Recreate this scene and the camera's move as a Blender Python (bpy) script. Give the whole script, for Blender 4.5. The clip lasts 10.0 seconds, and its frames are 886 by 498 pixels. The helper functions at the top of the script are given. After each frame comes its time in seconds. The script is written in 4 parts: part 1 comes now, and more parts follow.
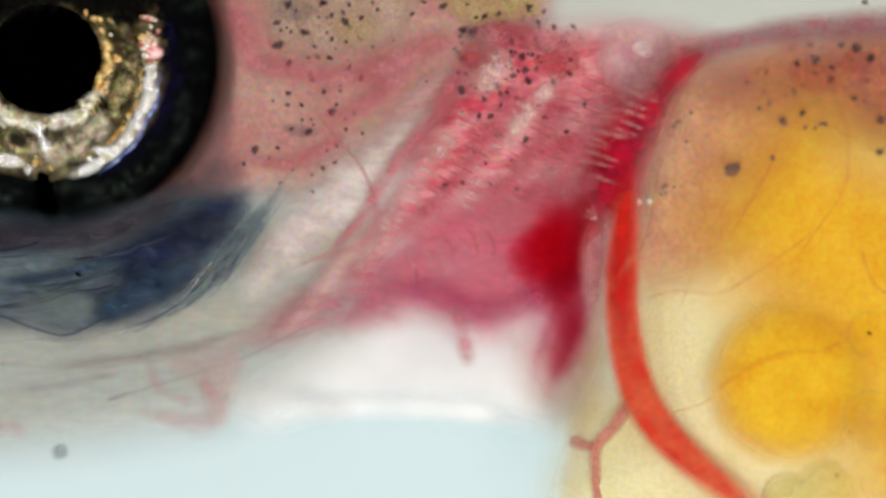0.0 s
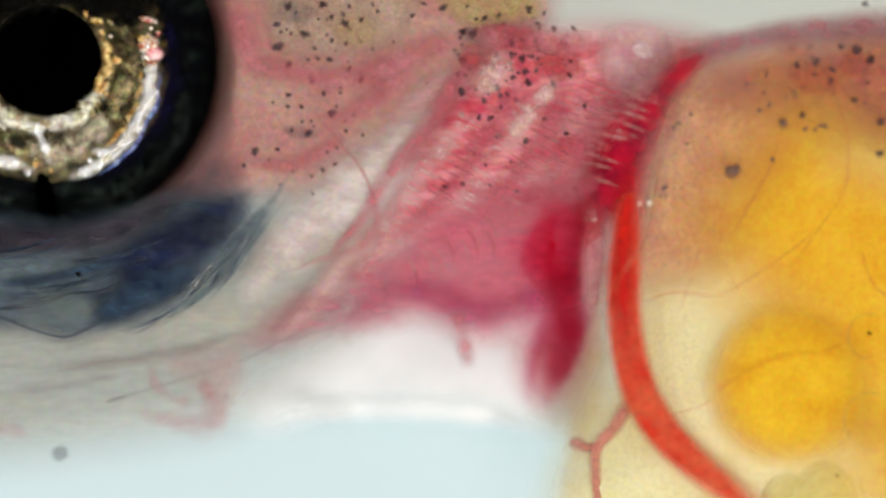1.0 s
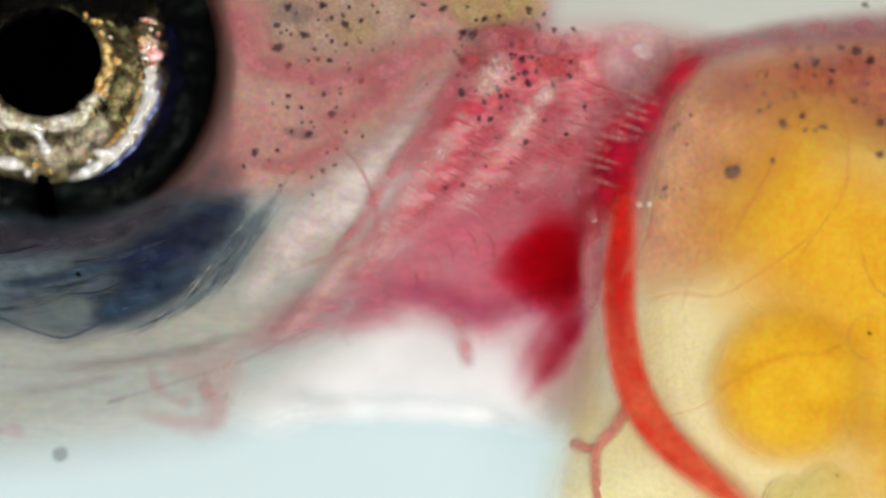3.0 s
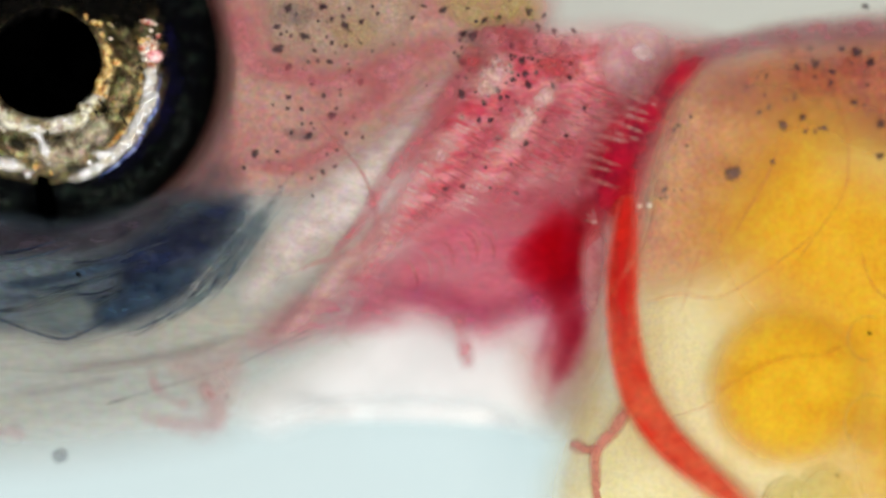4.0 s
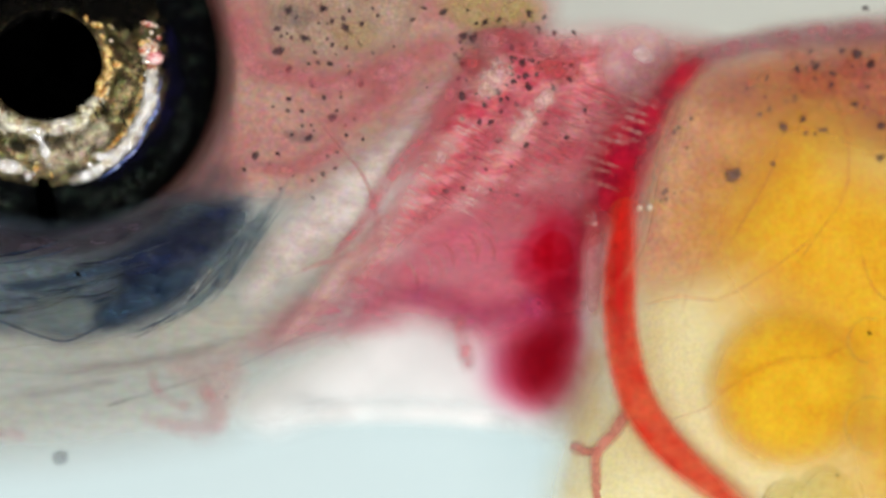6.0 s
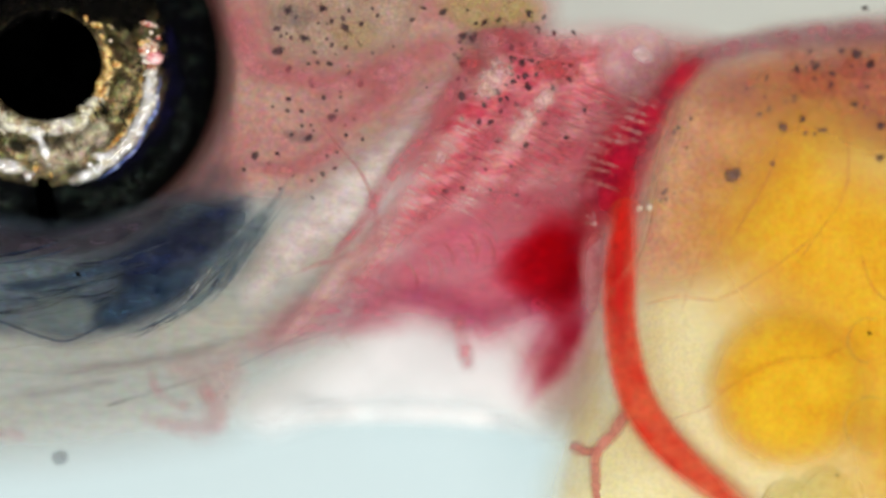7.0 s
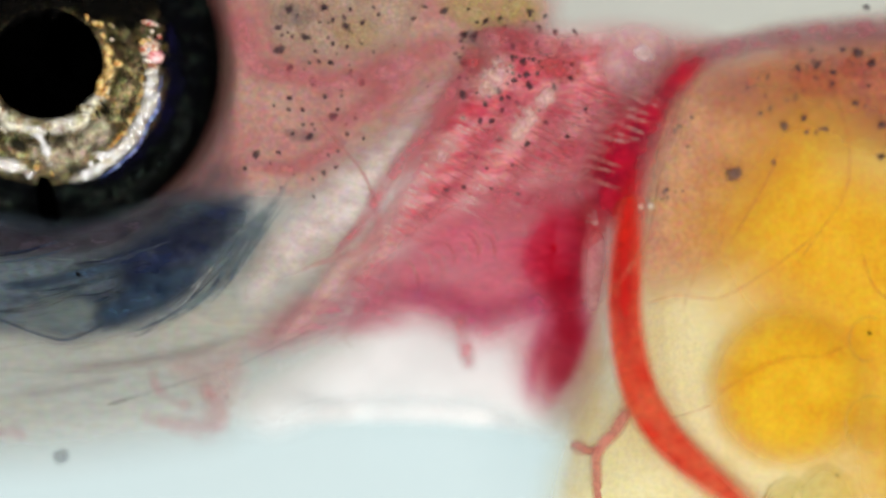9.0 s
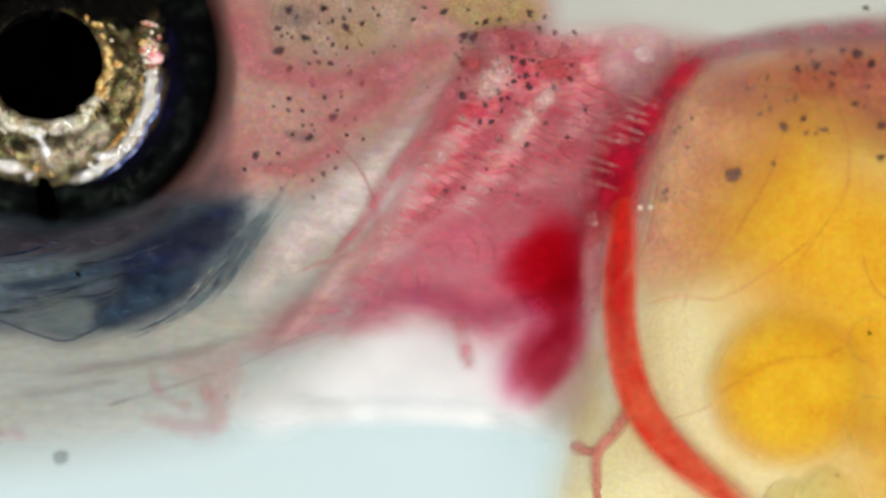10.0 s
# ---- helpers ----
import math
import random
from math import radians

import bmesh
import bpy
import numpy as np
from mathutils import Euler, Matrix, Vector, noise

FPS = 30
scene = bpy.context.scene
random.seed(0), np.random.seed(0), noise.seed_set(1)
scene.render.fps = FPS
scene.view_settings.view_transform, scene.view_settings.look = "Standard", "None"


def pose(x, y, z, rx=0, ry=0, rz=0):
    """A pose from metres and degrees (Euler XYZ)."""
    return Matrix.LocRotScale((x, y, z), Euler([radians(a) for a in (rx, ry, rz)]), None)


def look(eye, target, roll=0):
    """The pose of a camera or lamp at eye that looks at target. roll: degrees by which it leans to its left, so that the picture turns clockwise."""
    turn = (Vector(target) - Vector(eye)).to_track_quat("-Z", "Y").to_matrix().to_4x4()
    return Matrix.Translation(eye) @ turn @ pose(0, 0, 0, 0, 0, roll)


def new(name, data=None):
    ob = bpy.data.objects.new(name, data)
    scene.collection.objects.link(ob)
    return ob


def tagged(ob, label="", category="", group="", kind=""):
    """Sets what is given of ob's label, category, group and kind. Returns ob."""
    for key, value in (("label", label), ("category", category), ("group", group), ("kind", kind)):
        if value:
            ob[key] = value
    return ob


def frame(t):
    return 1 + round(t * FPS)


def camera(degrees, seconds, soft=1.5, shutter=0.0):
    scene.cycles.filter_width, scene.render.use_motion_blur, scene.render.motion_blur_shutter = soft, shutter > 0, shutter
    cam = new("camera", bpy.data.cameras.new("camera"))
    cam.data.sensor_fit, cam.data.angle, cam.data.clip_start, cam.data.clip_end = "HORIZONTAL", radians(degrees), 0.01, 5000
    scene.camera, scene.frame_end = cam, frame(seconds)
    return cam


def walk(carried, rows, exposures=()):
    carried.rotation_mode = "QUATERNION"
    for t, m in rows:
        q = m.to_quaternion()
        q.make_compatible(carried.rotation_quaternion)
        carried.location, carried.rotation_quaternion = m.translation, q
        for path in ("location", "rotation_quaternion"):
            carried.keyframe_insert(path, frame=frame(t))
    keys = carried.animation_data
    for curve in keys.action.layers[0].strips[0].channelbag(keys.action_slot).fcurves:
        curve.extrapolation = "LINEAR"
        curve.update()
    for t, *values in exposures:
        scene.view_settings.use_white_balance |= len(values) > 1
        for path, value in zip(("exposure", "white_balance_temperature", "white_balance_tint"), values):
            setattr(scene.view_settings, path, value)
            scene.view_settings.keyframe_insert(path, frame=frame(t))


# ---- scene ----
# Unit of the plan: 3 micrometres. x runs right, y runs down the plan, h is the height over the eye's centre.
from mathutils.bvhtree import BVHTree

U = 3e-6
REACH = 0.1
cam = camera(2 * math.degrees(math.atan(784 * U / REACH)), 10.0, soft=2.5)
scene.cycles.transparent_max_bounces = 32
# the shallow focus of a microscope, on the skin of the head
cam.data.dof.use_dof, cam.data.dof.focus_distance, cam.data.dof.aperture_fstop = True, REACH + 40 * U, 80
walk(cam, [(0.0, pose(0, 0, REACH)), (10.0, pose(0, 0, REACH))])


# ---- light: the lit stage below, an added soft disc lamp at lower right, two small lamps ----
def P(x, y, h=0.0):
    return Vector(((x - 784) * U, (441 - y) * U, h * U))


world = bpy.data.worlds.new("dim_room")
scene.world = world
world.use_nodes = True
world.node_tree.nodes["Background"].inputs["Color"].default_value = (0.99, 0.97, 0.95, 1)
world.node_tree.nodes["Background"].inputs["Strength"].default_value = 0.45


def lamp(name, x, y, z, size, watts, colour):
    data = bpy.data.lights.new(name, "AREA")
    data.shape, data.size, data.energy, data.color = "DISK", size, watts, colour
    ob = new(name, data)
    ob.matrix_world = look((x, y, z), (0, 0, 0))
    return ob


# added soft lamp, set low right to bring out the iris highlight
lamp("lamp_soft", 0.016, -0.022, 0.050, 0.024, 0.0150, (1.0, 0.97, 0.93))
lamp("lamp_left", -0.019, 0.004, 0.045, 0.005, 0.0019, (1.0, 0.96, 0.9))
lamp("lamp_right", 0.019, 0.004, 0.045, 0.005, 0.0019, (1.0, 0.98, 0.95))


# ---- materials ----
def lin(r, g, b):
    out = []
    for v in (r, g, b):
        v = v / 255
        out.append(v / 12.92 if v <= 0.04045 else ((v + 0.055) / 1.055) ** 2.4)
    return (*out, 1.0)


def tissue(name, a, b, alpha=1.0, blotch=90, grain=7, soft=False, curve=(0.0, 1.0), fibre=None,
           rough=0.45, spec=0.12, metal=0.0, bump=0.35, mottle=0.25, patchy=0.25, contrast=(0.35, 0.65), tint=0.32):
    """Wet living tissue: colours a and b in blotches, a finer grain over them, thin and clear towards its rim where soft."""
    m = bpy.data.materials.new(name)
    m.use_nodes = True
    nt = m.node_tree
    N, L = nt.nodes, nt.links
    bs = N["Principled BSDF"]
    tc = N.new("ShaderNodeTexCoord")
    mp = N.new("ShaderNodeMapping")
    L.new(tc.outputs["Object"], mp.inputs["Vector"])
    if fibre:
        mp.inputs["Rotation"].default_value = (0, 0, radians(fibre[0]))
        mp.inputs["Scale"].default_value = (1 / fibre[1], 1, 1)

    def noise_node(size, detail, vec):
        n = N.new("ShaderNodeTexNoise")
        n.inputs["Scale"].default_value = 1 / (size * U)
        n.inputs["Detail"].default_value = detail
        n.inputs["Roughness"].default_value = 0.6
        L.new(vec, n.inputs["Vector"])
        return n.outputs["Fac"]

    def ramp(src, lo, hi, v0=0.0, v1=1.0):
        r = N.new("ShaderNodeMapRange")
        r.interpolation_type = "SMOOTHSTEP"
        L.new(src, r.inputs["Value"])
        for k, v in (("From Min", lo), ("From Max", hi), ("To Min", v0), ("To Max", v1)):
            r.inputs[k].default_value = v
        return r.outputs["Result"]

    big = noise_node(blotch, 4.0, mp.outputs["Vector"])
    fine = noise_node(grain, 3.0, mp.outputs["Vector"])
    mix = N.new("ShaderNodeMix")
    mix.data_type = "RGBA"
    L.new(ramp(big, *contrast), mix.inputs["Factor"])
    mix.inputs["A"].default_value, mix.inputs["B"].default_value = lin(*a), lin(*b)
    shade = N.new("ShaderNodeMix")
    shade.data_type, shade.blend_type = "RGBA", "MULTIPLY"
    shade.inputs["Factor"].default_value = 1.0
    L.new(mix.outputs["Result"], shade.inputs["A"])
    L.new(ramp(fine, 0.25, 0.75, 1 - mottle, 1 + mottle * 0.6), shade.inputs["B"])
    hue = N.new("ShaderNodeTexNoise")
    hue.inputs["Scale"].default_value = 1 / (grain * 1.6 * U)
    L.new(tc.outputs["Object"], hue.inputs["Vector"])
    tinge = N.new("ShaderNodeMix")
    tinge.data_type, tinge.blend_type = "RGBA", "OVERLAY"
    tinge.inputs["Factor"].default_value = tint
    L.new(shade.outputs["Result"], tinge.inputs["A"])
    L.new(hue.outputs["Color"], tinge.inputs["B"])
    L.new(tinge.outputs["Result"], bs.inputs["Base Color"])
    bs.inputs["Roughness"].default_value = rough
    bs.inputs["Metallic"].default_value = metal
    bs.inputs["Specular IOR Level"].default_value = spec
    if bump:
        bp = N.new("ShaderNodeBump")
        bp.inputs["Strength"].default_value = bump
        bp.inputs["Distance"].default_value = grain * U * 0.6
        L.new(fine, bp.inputs["Height"])
        L.new(bp.outputs["Normal"], bs.inputs["Normal"])
    if soft or alpha < 1:
        val = ramp(big, 0.3, 0.7, alpha * (1 - patchy), min(1.0, alpha * (1 + patchy)))
        if soft:
            at = N.new("ShaderNodeAttribute")
            at.attribute_name = "thick"
            mul = N.new("ShaderNodeMath")
            mul.operation = "MULTIPLY"
            L.new(val, mul.inputs[0])
            L.new(ramp(at.outputs["Fac"], *curve), mul.inputs[1])
            val = mul.outputs[0]
        L.new(val, bs.inputs["Alpha"])
    return m


def blood(name, colour, depth=1.0, curve=(0.3, 1.0), body=0.1, size=40):
    """Blood lit from below: a red filter, deepest where it is thick, with a little colour of its own."""
    m = bpy.data.materials.new(name)
    m.use_nodes = True
    nt = m.node_tree
    N, L = nt.nodes, nt.links
    N.remove(N["Principled BSDF"])
    at, tc, n = N.new("ShaderNodeAttribute"), N.new("ShaderNodeTexCoord"), N.new("ShaderNodeTexNoise")
    at.attribute_name = "thick"
    n.inputs["Scale"].default_value, n.inputs["Detail"].default_value = 1 / (size * U), 4.0
    L.new(tc.outputs["Object"], n.inputs["Vector"])
    r = N.new("ShaderNodeMapRange")
    r.interpolation_type = "SMOOTHSTEP"
    L.new(at.outputs["Fac"], r.inputs["Value"])
    r.inputs["From Min"].default_value, r.inputs["From Max"].default_value = curve
    r.inputs["To Max"].default_value = depth
    v = N.new("ShaderNodeMapRange")
    L.new(n.outputs["Fac"], v.inputs["Value"])
    for k, x in (("From Min", 0.3), ("From Max", 0.7), ("To Min", 0.82), ("To Max", 1.0)):
        v.inputs[k].default_value = x
    mul = N.new("ShaderNodeMath")
    mul.operation = "MULTIPLY"
    L.new(r.outputs["Result"], mul.inputs[0])
    L.new(v.outputs["Result"], mul.inputs[1])
    col = N.new("ShaderNodeMix")
    col.data_type = "RGBA"
    L.new(mul.outputs[0], col.inputs["Factor"])
    col.inputs["A"].default_value, col.inputs["B"].default_value = (1, 1, 1, 1), lin(*colour)
    clear, own, mix = N.new("ShaderNodeBsdfTransparent"), N.new("ShaderNodeBsdfDiffuse"), N.new("ShaderNodeMixShader")
    L.new(col.outputs["Result"], clear.inputs["Color"])
    own.inputs["Color"].default_value = lin(150, 0, 24)
    thin = N.new("ShaderNodeMath")
    thin.operation = "MULTIPLY"
    thin.inputs[1].default_value = body
    L.new(mul.outputs[0], thin.inputs[0])
    L.new(thin.outputs[0], mix.inputs["Fac"])
    L.new(clear.outputs[0], mix.inputs[1])
    L.new(own.outputs[0], mix.inputs[2])
    L.new(mix.outputs[0], N["Material Output"].inputs["Surface"])
    return m


def opal():
    m = bpy.data.materials.new("lit_opal_glass")
    m.use_nodes = True
    nt = m.node_tree
    bs = nt.nodes["Principled BSDF"]
    bs.inputs["Base Color"].default_value = (0.2, 0.2, 0.2, 1)
    bs.inputs["Roughness"].default_value = 0.6
    n = nt.nodes.new("ShaderNodeTexNoise")
    tc = nt.nodes.new("ShaderNodeTexCoord")
    n.inputs["Scale"].default_value = 1 / (500 * U)
    n.inputs["Detail"].default_value = 2
    nt.links.new(tc.outputs["Object"], n.inputs["Vector"])
    mix = nt.nodes.new("ShaderNodeMix")
    mix.data_type = "RGBA"
    mix.inputs["A"].default_value, mix.inputs["B"].default_value = lin(205, 233, 236), lin(200, 203, 192)
    sep = nt.nodes.new("ShaderNodeSeparateXYZ")
    nt.links.new(tc.outputs["Object"], sep.inputs["Vector"])
    ramp = nt.nodes.new("ShaderNodeMapRange")
    ramp.inputs["From Min"].default_value, ramp.inputs["From Max"].default_value = -300 * U, 450 * U
    nt.links.new(sep.outputs["Y"], ramp.inputs["Value"])
    blend = nt.nodes.new("ShaderNodeMath")
    blend.operation = "MULTIPLY_ADD"
    blend.inputs[1].default_value = 0.3
    nt.links.new(n.outputs["Fac"], blend.inputs[0])
    nt.links.new(ramp.outputs["Result"], blend.inputs[2])
    blend.use_clamp = True
    nt.links.new(blend.outputs[0], mix.inputs["Factor"])
    nt.links.new(mix.outputs["Result"], bs.inputs["Emission Color"])
    bs.inputs["Emission Strength"].default_value = 0.77
    return m


# ---- builders ----
def mesh(name, verts, faces, material, parent, label="", thick=None, smooth=True):
    me = bpy.data.meshes.new(name)
    me.from_pydata([tuple(v) for v in verts], [], faces)
    if thick is not None:
        at = me.attributes.new("thick", "FLOAT", "POINT")
        at.data.foreach_set("value", np.asarray(thick, dtype=np.float32))
    if smooth:
        me.polygons.foreach_set("use_smooth", [True] * len(me.polygons))
    me.materials.append(material)
    me.update()
    ob = new(name, me)
    ob.parent = parent
    if label:
        tagged(ob, label)
    return ob


def spline(pts, per=8, closed=False):
    """A smooth curve through a few points of any dimension."""
    p = np.array(pts, dtype=float)
    n = len(p)
    out = []
    for i in range(n if closed else n - 1):
        if closed:
            a, b, c, d = p[(i - 1) % n], p[i], p[(i + 1) % n], p[(i + 2) % n]
        else:
            b, c = p[i], p[i + 1]
            a = p[i - 1] if i else 2 * b - c
            d = p[i + 2] if i + 2 < n else 2 * c - b
        for k in range(per):
            t = k / per
            out.append(0.5 * (2 * b + (c - a) * t + (2 * a - 5 * b + 4 * c - d) * t * t + (3 * b - a - 3 * c + d) * t ** 3))
    if not closed:
        out.append(p[-1])
    return np.array(out)


def pillow(name, outline, h0, up, down, rim, material, parent, label="", step=8, relief=0.0, wave=60, hollow=None):
    """A cushion of tissue over a smooth outline: thick in the middle, thin at the rim."""
    poly = spline(outline, 8, True)
    nxt = np.roll(poly, -1, axis=0)
    lo, hi = poly.min(0) - step, poly.max(0) + step
    nx, ny = int((hi[0] - lo[0]) / step) + 2, int((hi[1] - lo[1]) / step) + 2
    gx, gy = np.meshgrid(lo[0] + np.arange(nx) * step, lo[1] + np.arange(ny) * step)
    q = np.stack([gx.ravel(), gy.ravel()], 1)
    best, near = np.full(len(q), 1e9), q.copy()
    inside = np.zeros(len(q), bool)
    for a, b in zip(poly, nxt):
        e = b - a
        t = np.clip(((q - a) @ e) / max(e @ e, 1e-9), 0, 1)
        f = a + t[:, None] * e
        d = np.hypot(*(q - f).T)
        m = d < best
        best[m], near[m] = d[m], f[m]
        if a[1] != b[1]:
            inside ^= ((a[1] > q[:, 1]) != (b[1] > q[:, 1])) & (q[:, 0] < a[0] + (q[:, 1] - a[1]) * e[0] / (b[1] - a[1]))
    sd = np.where(inside, best, -best)
    keep = (sd > -0.75 * step).reshape(ny, nx)
    cell = keep[:-1, :-1] & keep[1:, :-1] & keep[:-1, 1:] & keep[1:, 1:]
    used = np.zeros((ny, nx), bool)
    for dy in (0, 1):
        for dx in (0, 1):
            used[dy:ny - 1 + dy, dx:nx - 1 + dx] |= cell
    used = used.ravel()
    q = np.where((sd < 0)[:, None], near, q)
    t = np.clip(sd / rim, 0, 1)
    prof = np.sqrt(np.clip(1 - (1 - t) ** 2, 0, 1))
    # rim vertices belong to the upper and the under side alike
    cnt = np.zeros((ny, nx), int)
    for dy in (0, 1):
        for dx in (0, 1):
            cnt[dy:ny - 1 + dy, dx:nx - 1 + dx] += cell
    edge = (cnt.ravel() < 4)
    prof = np.where(edge, 0, prof)
    top, bot, verts, thick = {}, {}, [], []
    for i in np.nonzero(used)[0]:
        x, y = q[i]
        r = relief * prof[i] * noise.noise(Vector((x / wave, y / wave, h0 * 0.01))) if relief else 0
        if hollow:
            f = min(1.0, max(0.0, (hollow[2] * 1.03 - math.hypot(x - hollow[0], y - hollow[1])) / (hollow[2] * 0.15)))
            r -= hollow[3] * f * f * (3 - 2 * f) * prof[i]
        top[i] = len(verts)
        verts.append(P(x, y, h0 + up * prof[i] + r))
        thick.append(t[i])
        if edge[i]:
            bot[i] = top[i]
        else:
            bot[i] = len(verts)
            verts.append(P(x, y, h0 - down * prof[i]))
            thick.append(0.0)
    faces = []
    for y, x in zip(*np.nonzero(cell)):
        a, b, c, d = y * nx + x, y * nx + x + 1, (y + 1) * nx + x + 1, (y + 1) * nx + x
        faces.append((top[a], top[d], top[c], top[b]))
        f = (bot[a], bot[b], bot[c], bot[d])
        if len({*f} & {top[a], top[b], top[c], top[d]}) < 4:
            faces.append(f)
    return mesh(name, verts, faces, material, parent, label, thick)


def strand(name, pts, material, parent, label="", flat=0.7, per=8, around=14, wobble=0.0, fade=3):
    """A round or flattened cord along points (x, y, h, radius): a vessel, a fibre, a band of muscle."""
    c = spline(pts, per)
    n = len(c)
    tang = np.gradient(c[:, :2], axis=0)
    tang /= np.maximum(np.hypot(tang[:, 0], tang[:, 1]), 1e-9)[:, None]
    verts, thick = [], []
    for i in range(n):
        x, y, h, r = c[i]
        r = max(r, 0.4)
        if wobble:
            r *= 1 + wobble * noise.noise(Vector((x / 25, y / 25, 3.3)))
        end = min(1.0, min(i, n - 1 - i) / fade + 0.03)
        for k in range(around):
            w = 2 * math.pi * k / around
            s, u = math.cos(w) * r, math.sin(w) * r * flat
            verts.append(P(x - tang[i][1] * s, y + tang[i][0] * s, h + u))
            thick.append((1 - abs(math.cos(w))) * end if math.sin(w) > 0 else 0.0)
    faces = [(i * around + k, (i + 1) * around + k, (i + 1) * around + (k + 1) % around, i * around + (k + 1) % around)
             for i in range(n - 1) for k in range(around)]
    faces = [f[::-1] for f in faces]
    faces.append(tuple(range(around))[::-1])
    faces.append(tuple((n - 1) * around + k for k in range(around)))
    return mesh(name, verts, faces, material, parent, label, thick)


def dome(name, x, y, h, rx, ry, rz, turn, material, parent, label="", seg=40, rings=24, lump=0.0, lump_size=1.0, local=False, base=0.0, power=1.0):
    """An ellipsoid, lumpy where wanted; thick tells how deep it is along its own short axis."""
    verts, thick, faces = [], [], []
    cs, sn = math.cos(radians(turn)), math.sin(radians(turn))
    for i in range(rings + 1):
        th = math.pi * i / rings
        for k in range(seg):
            ph = 2 * math.pi * k / seg
            n = Vector((math.sin(th) * math.cos(ph), math.sin(th) * math.sin(ph), math.cos(th)))
            f = 1 + lump * noise.noise(n * lump_size + Vector((x * 0.01, y * 0.01, h * 0.01)))
            a, b, c = n.x * rx * f, n.y * ry * f, n.z * rz * f
            verts.append(Vector(((a * cs + b * sn) * U, (-a * sn + b * cs) * U, c * U)))
            thick.append((abs(n.z) if base else max(0.0, n.z)) ** power)
    for i in range(rings):
        for k in range(seg):
            a, b = i * seg + k, i * seg + (k + 1) % seg
            faces.append((a, a + seg, b + seg, b))
    if not local:
        o = P(x, y, h)
        verts = [v + o for v in verts]
    ob = mesh(name, verts, faces, material, parent, label, thick)
    if local:
        ob.location = P(x, y, h)
    return ob


# ---- the stage ----
STAGE = -474
opal_glass = opal()


def build_stage():
    bm = bmesh.new()
    bmesh.ops.create_cube(bm, size=1)
    bmesh.ops.scale(bm, vec=(9000 * U, 7000 * U, 300 * U), verts=bm.verts)
    bmesh.ops.translate(bm, vec=(0, 0, (STAGE - 150) * U), verts=bm.verts)
    bmesh.ops.bevel(bm, geom=bm.edges[:], offset=40 * U, segments=2, affect="EDGES")
    me = bpy.data.meshes.new("stage_glass")
    bm.to_mesh(me)
    bm.free()
    me.materials.append(opal_glass)
    tagged(new("stage_glass", me), "pale bluish opal glass stage lit from below", "microscope stage", kind="structure")


build_stage()

# ---- the fish larva ----
larva = new("fish_larva")
tagged(larva, "translucent fish larva with silver eye, red heart and yolk", "fish larva")
larva.location = P(784, 441, 0)

M = {}
M["head"] = tissue("head_tissue", (181, 115, 109), (188, 145, 131), 0.96, blotch=110, grain=8, soft=True, curve=(0, 0.9), patchy=0.04, mottle=0.14, bump=0.2, tint=0.38)
M["pale_head"] = tissue("pale_muscle", (212, 192, 186), (226, 211, 205), 0.86, blotch=60, grain=9, soft=True, curve=(0, 1), fibre=(45, 1.6), patchy=0.2, mottle=0.12)
M["jaw"] = tissue("jaw_tissue", (158, 154, 140), (184, 179, 164), 0.85, blotch=120, grain=8, soft=True, curve=(0, 1), fibre=(-14, 5), patchy=0.15, mottle=0.14, tint=0.2)
M["jaw_line"] = tissue("jaw_fibre", (160, 152, 142), (186, 178, 164), 0.25, blotch=40, grain=6, soft=True, curve=(0, 1), patchy=0.4)
M["dark_line"] = tissue("dark_hair", (96, 88, 88), (130, 118, 112), 0.55, blotch=40, grain=6, soft=True, curve=(0, 1), patchy=0.3)
M["blue"] = tissue("blue_membrane", (50, 62, 78), (94, 107, 114), 0.95, blotch=90, grain=7, soft=True, curve=(0.0, 0.8), fibre=(-25, 3.5), patchy=0.1, mottle=0.3)
M["umber"] = tissue("umber_pigment", (32, 26, 36), (62, 54, 66), 0.88, blotch=40, grain=7, soft=True, curve=(0.0, 1), fibre=(-25, 3), patchy=0.2, mottle=0.4)
M["teal"] = tissue("teal_pigment", (20, 40, 66), (54, 76, 96), 0.9, blotch=40, grain=7, soft=True, curve=(0.0, 1), fibre=(-25, 3), patchy=0.2, mottle=0.4)
M["mist"] = tissue("blue_mist", (78, 98, 112), (118, 132, 138), 0.38, blotch=30, grain=7, soft=True, curve=(0.0, 1), fibre=(-35, 3), patchy=0.6, mottle=0.3)
M["navy"] = tissue("navy_pigment", (9, 14, 42), (24, 36, 68), 0.95, blotch=60, grain=7, soft=True, curve=(0.0, 0.75), fibre=(-25, 3), patchy=0.25, mottle=0.35)
M["grey_fold"] = tissue("grey_fold", (100, 116, 120), (128, 140, 138), 0.24, blotch=40, grain=7, soft=True, curve=(0.0, 1), patchy=0.5)
M["pane"] = tissue("clear_grey_fold", (118, 130, 128), (130, 140, 136), 0.5, blotch=40, grain=7, soft=True, curve=(0.0, 0.9), patchy=0.05, mottle=0.08)
M["fibre"] = tissue("white_fibre", (206, 208, 204), (222, 222, 216), 0.32, blotch=30, grain=6, soft=True, curve=(0, 1), patchy=0.6)
M["gill"] = tissue("gill_tissue", (208, 70, 90), (228, 146, 150), 0.96, blotch=34, grain=7, soft=True, curve=(0, 1), fibre=(-28, 3), patchy=0.04, mottle=0.2, tint=0.4)
M["sac"] = tissue("heart_sac", (192, 56, 90), (206, 102, 122), 0.88, blotch=60, grain=8, soft=True, curve=(0, 1), fibre=(60, 2.5), patchy=0.12, mottle=0.16, spec=0.03, tint=0.2)
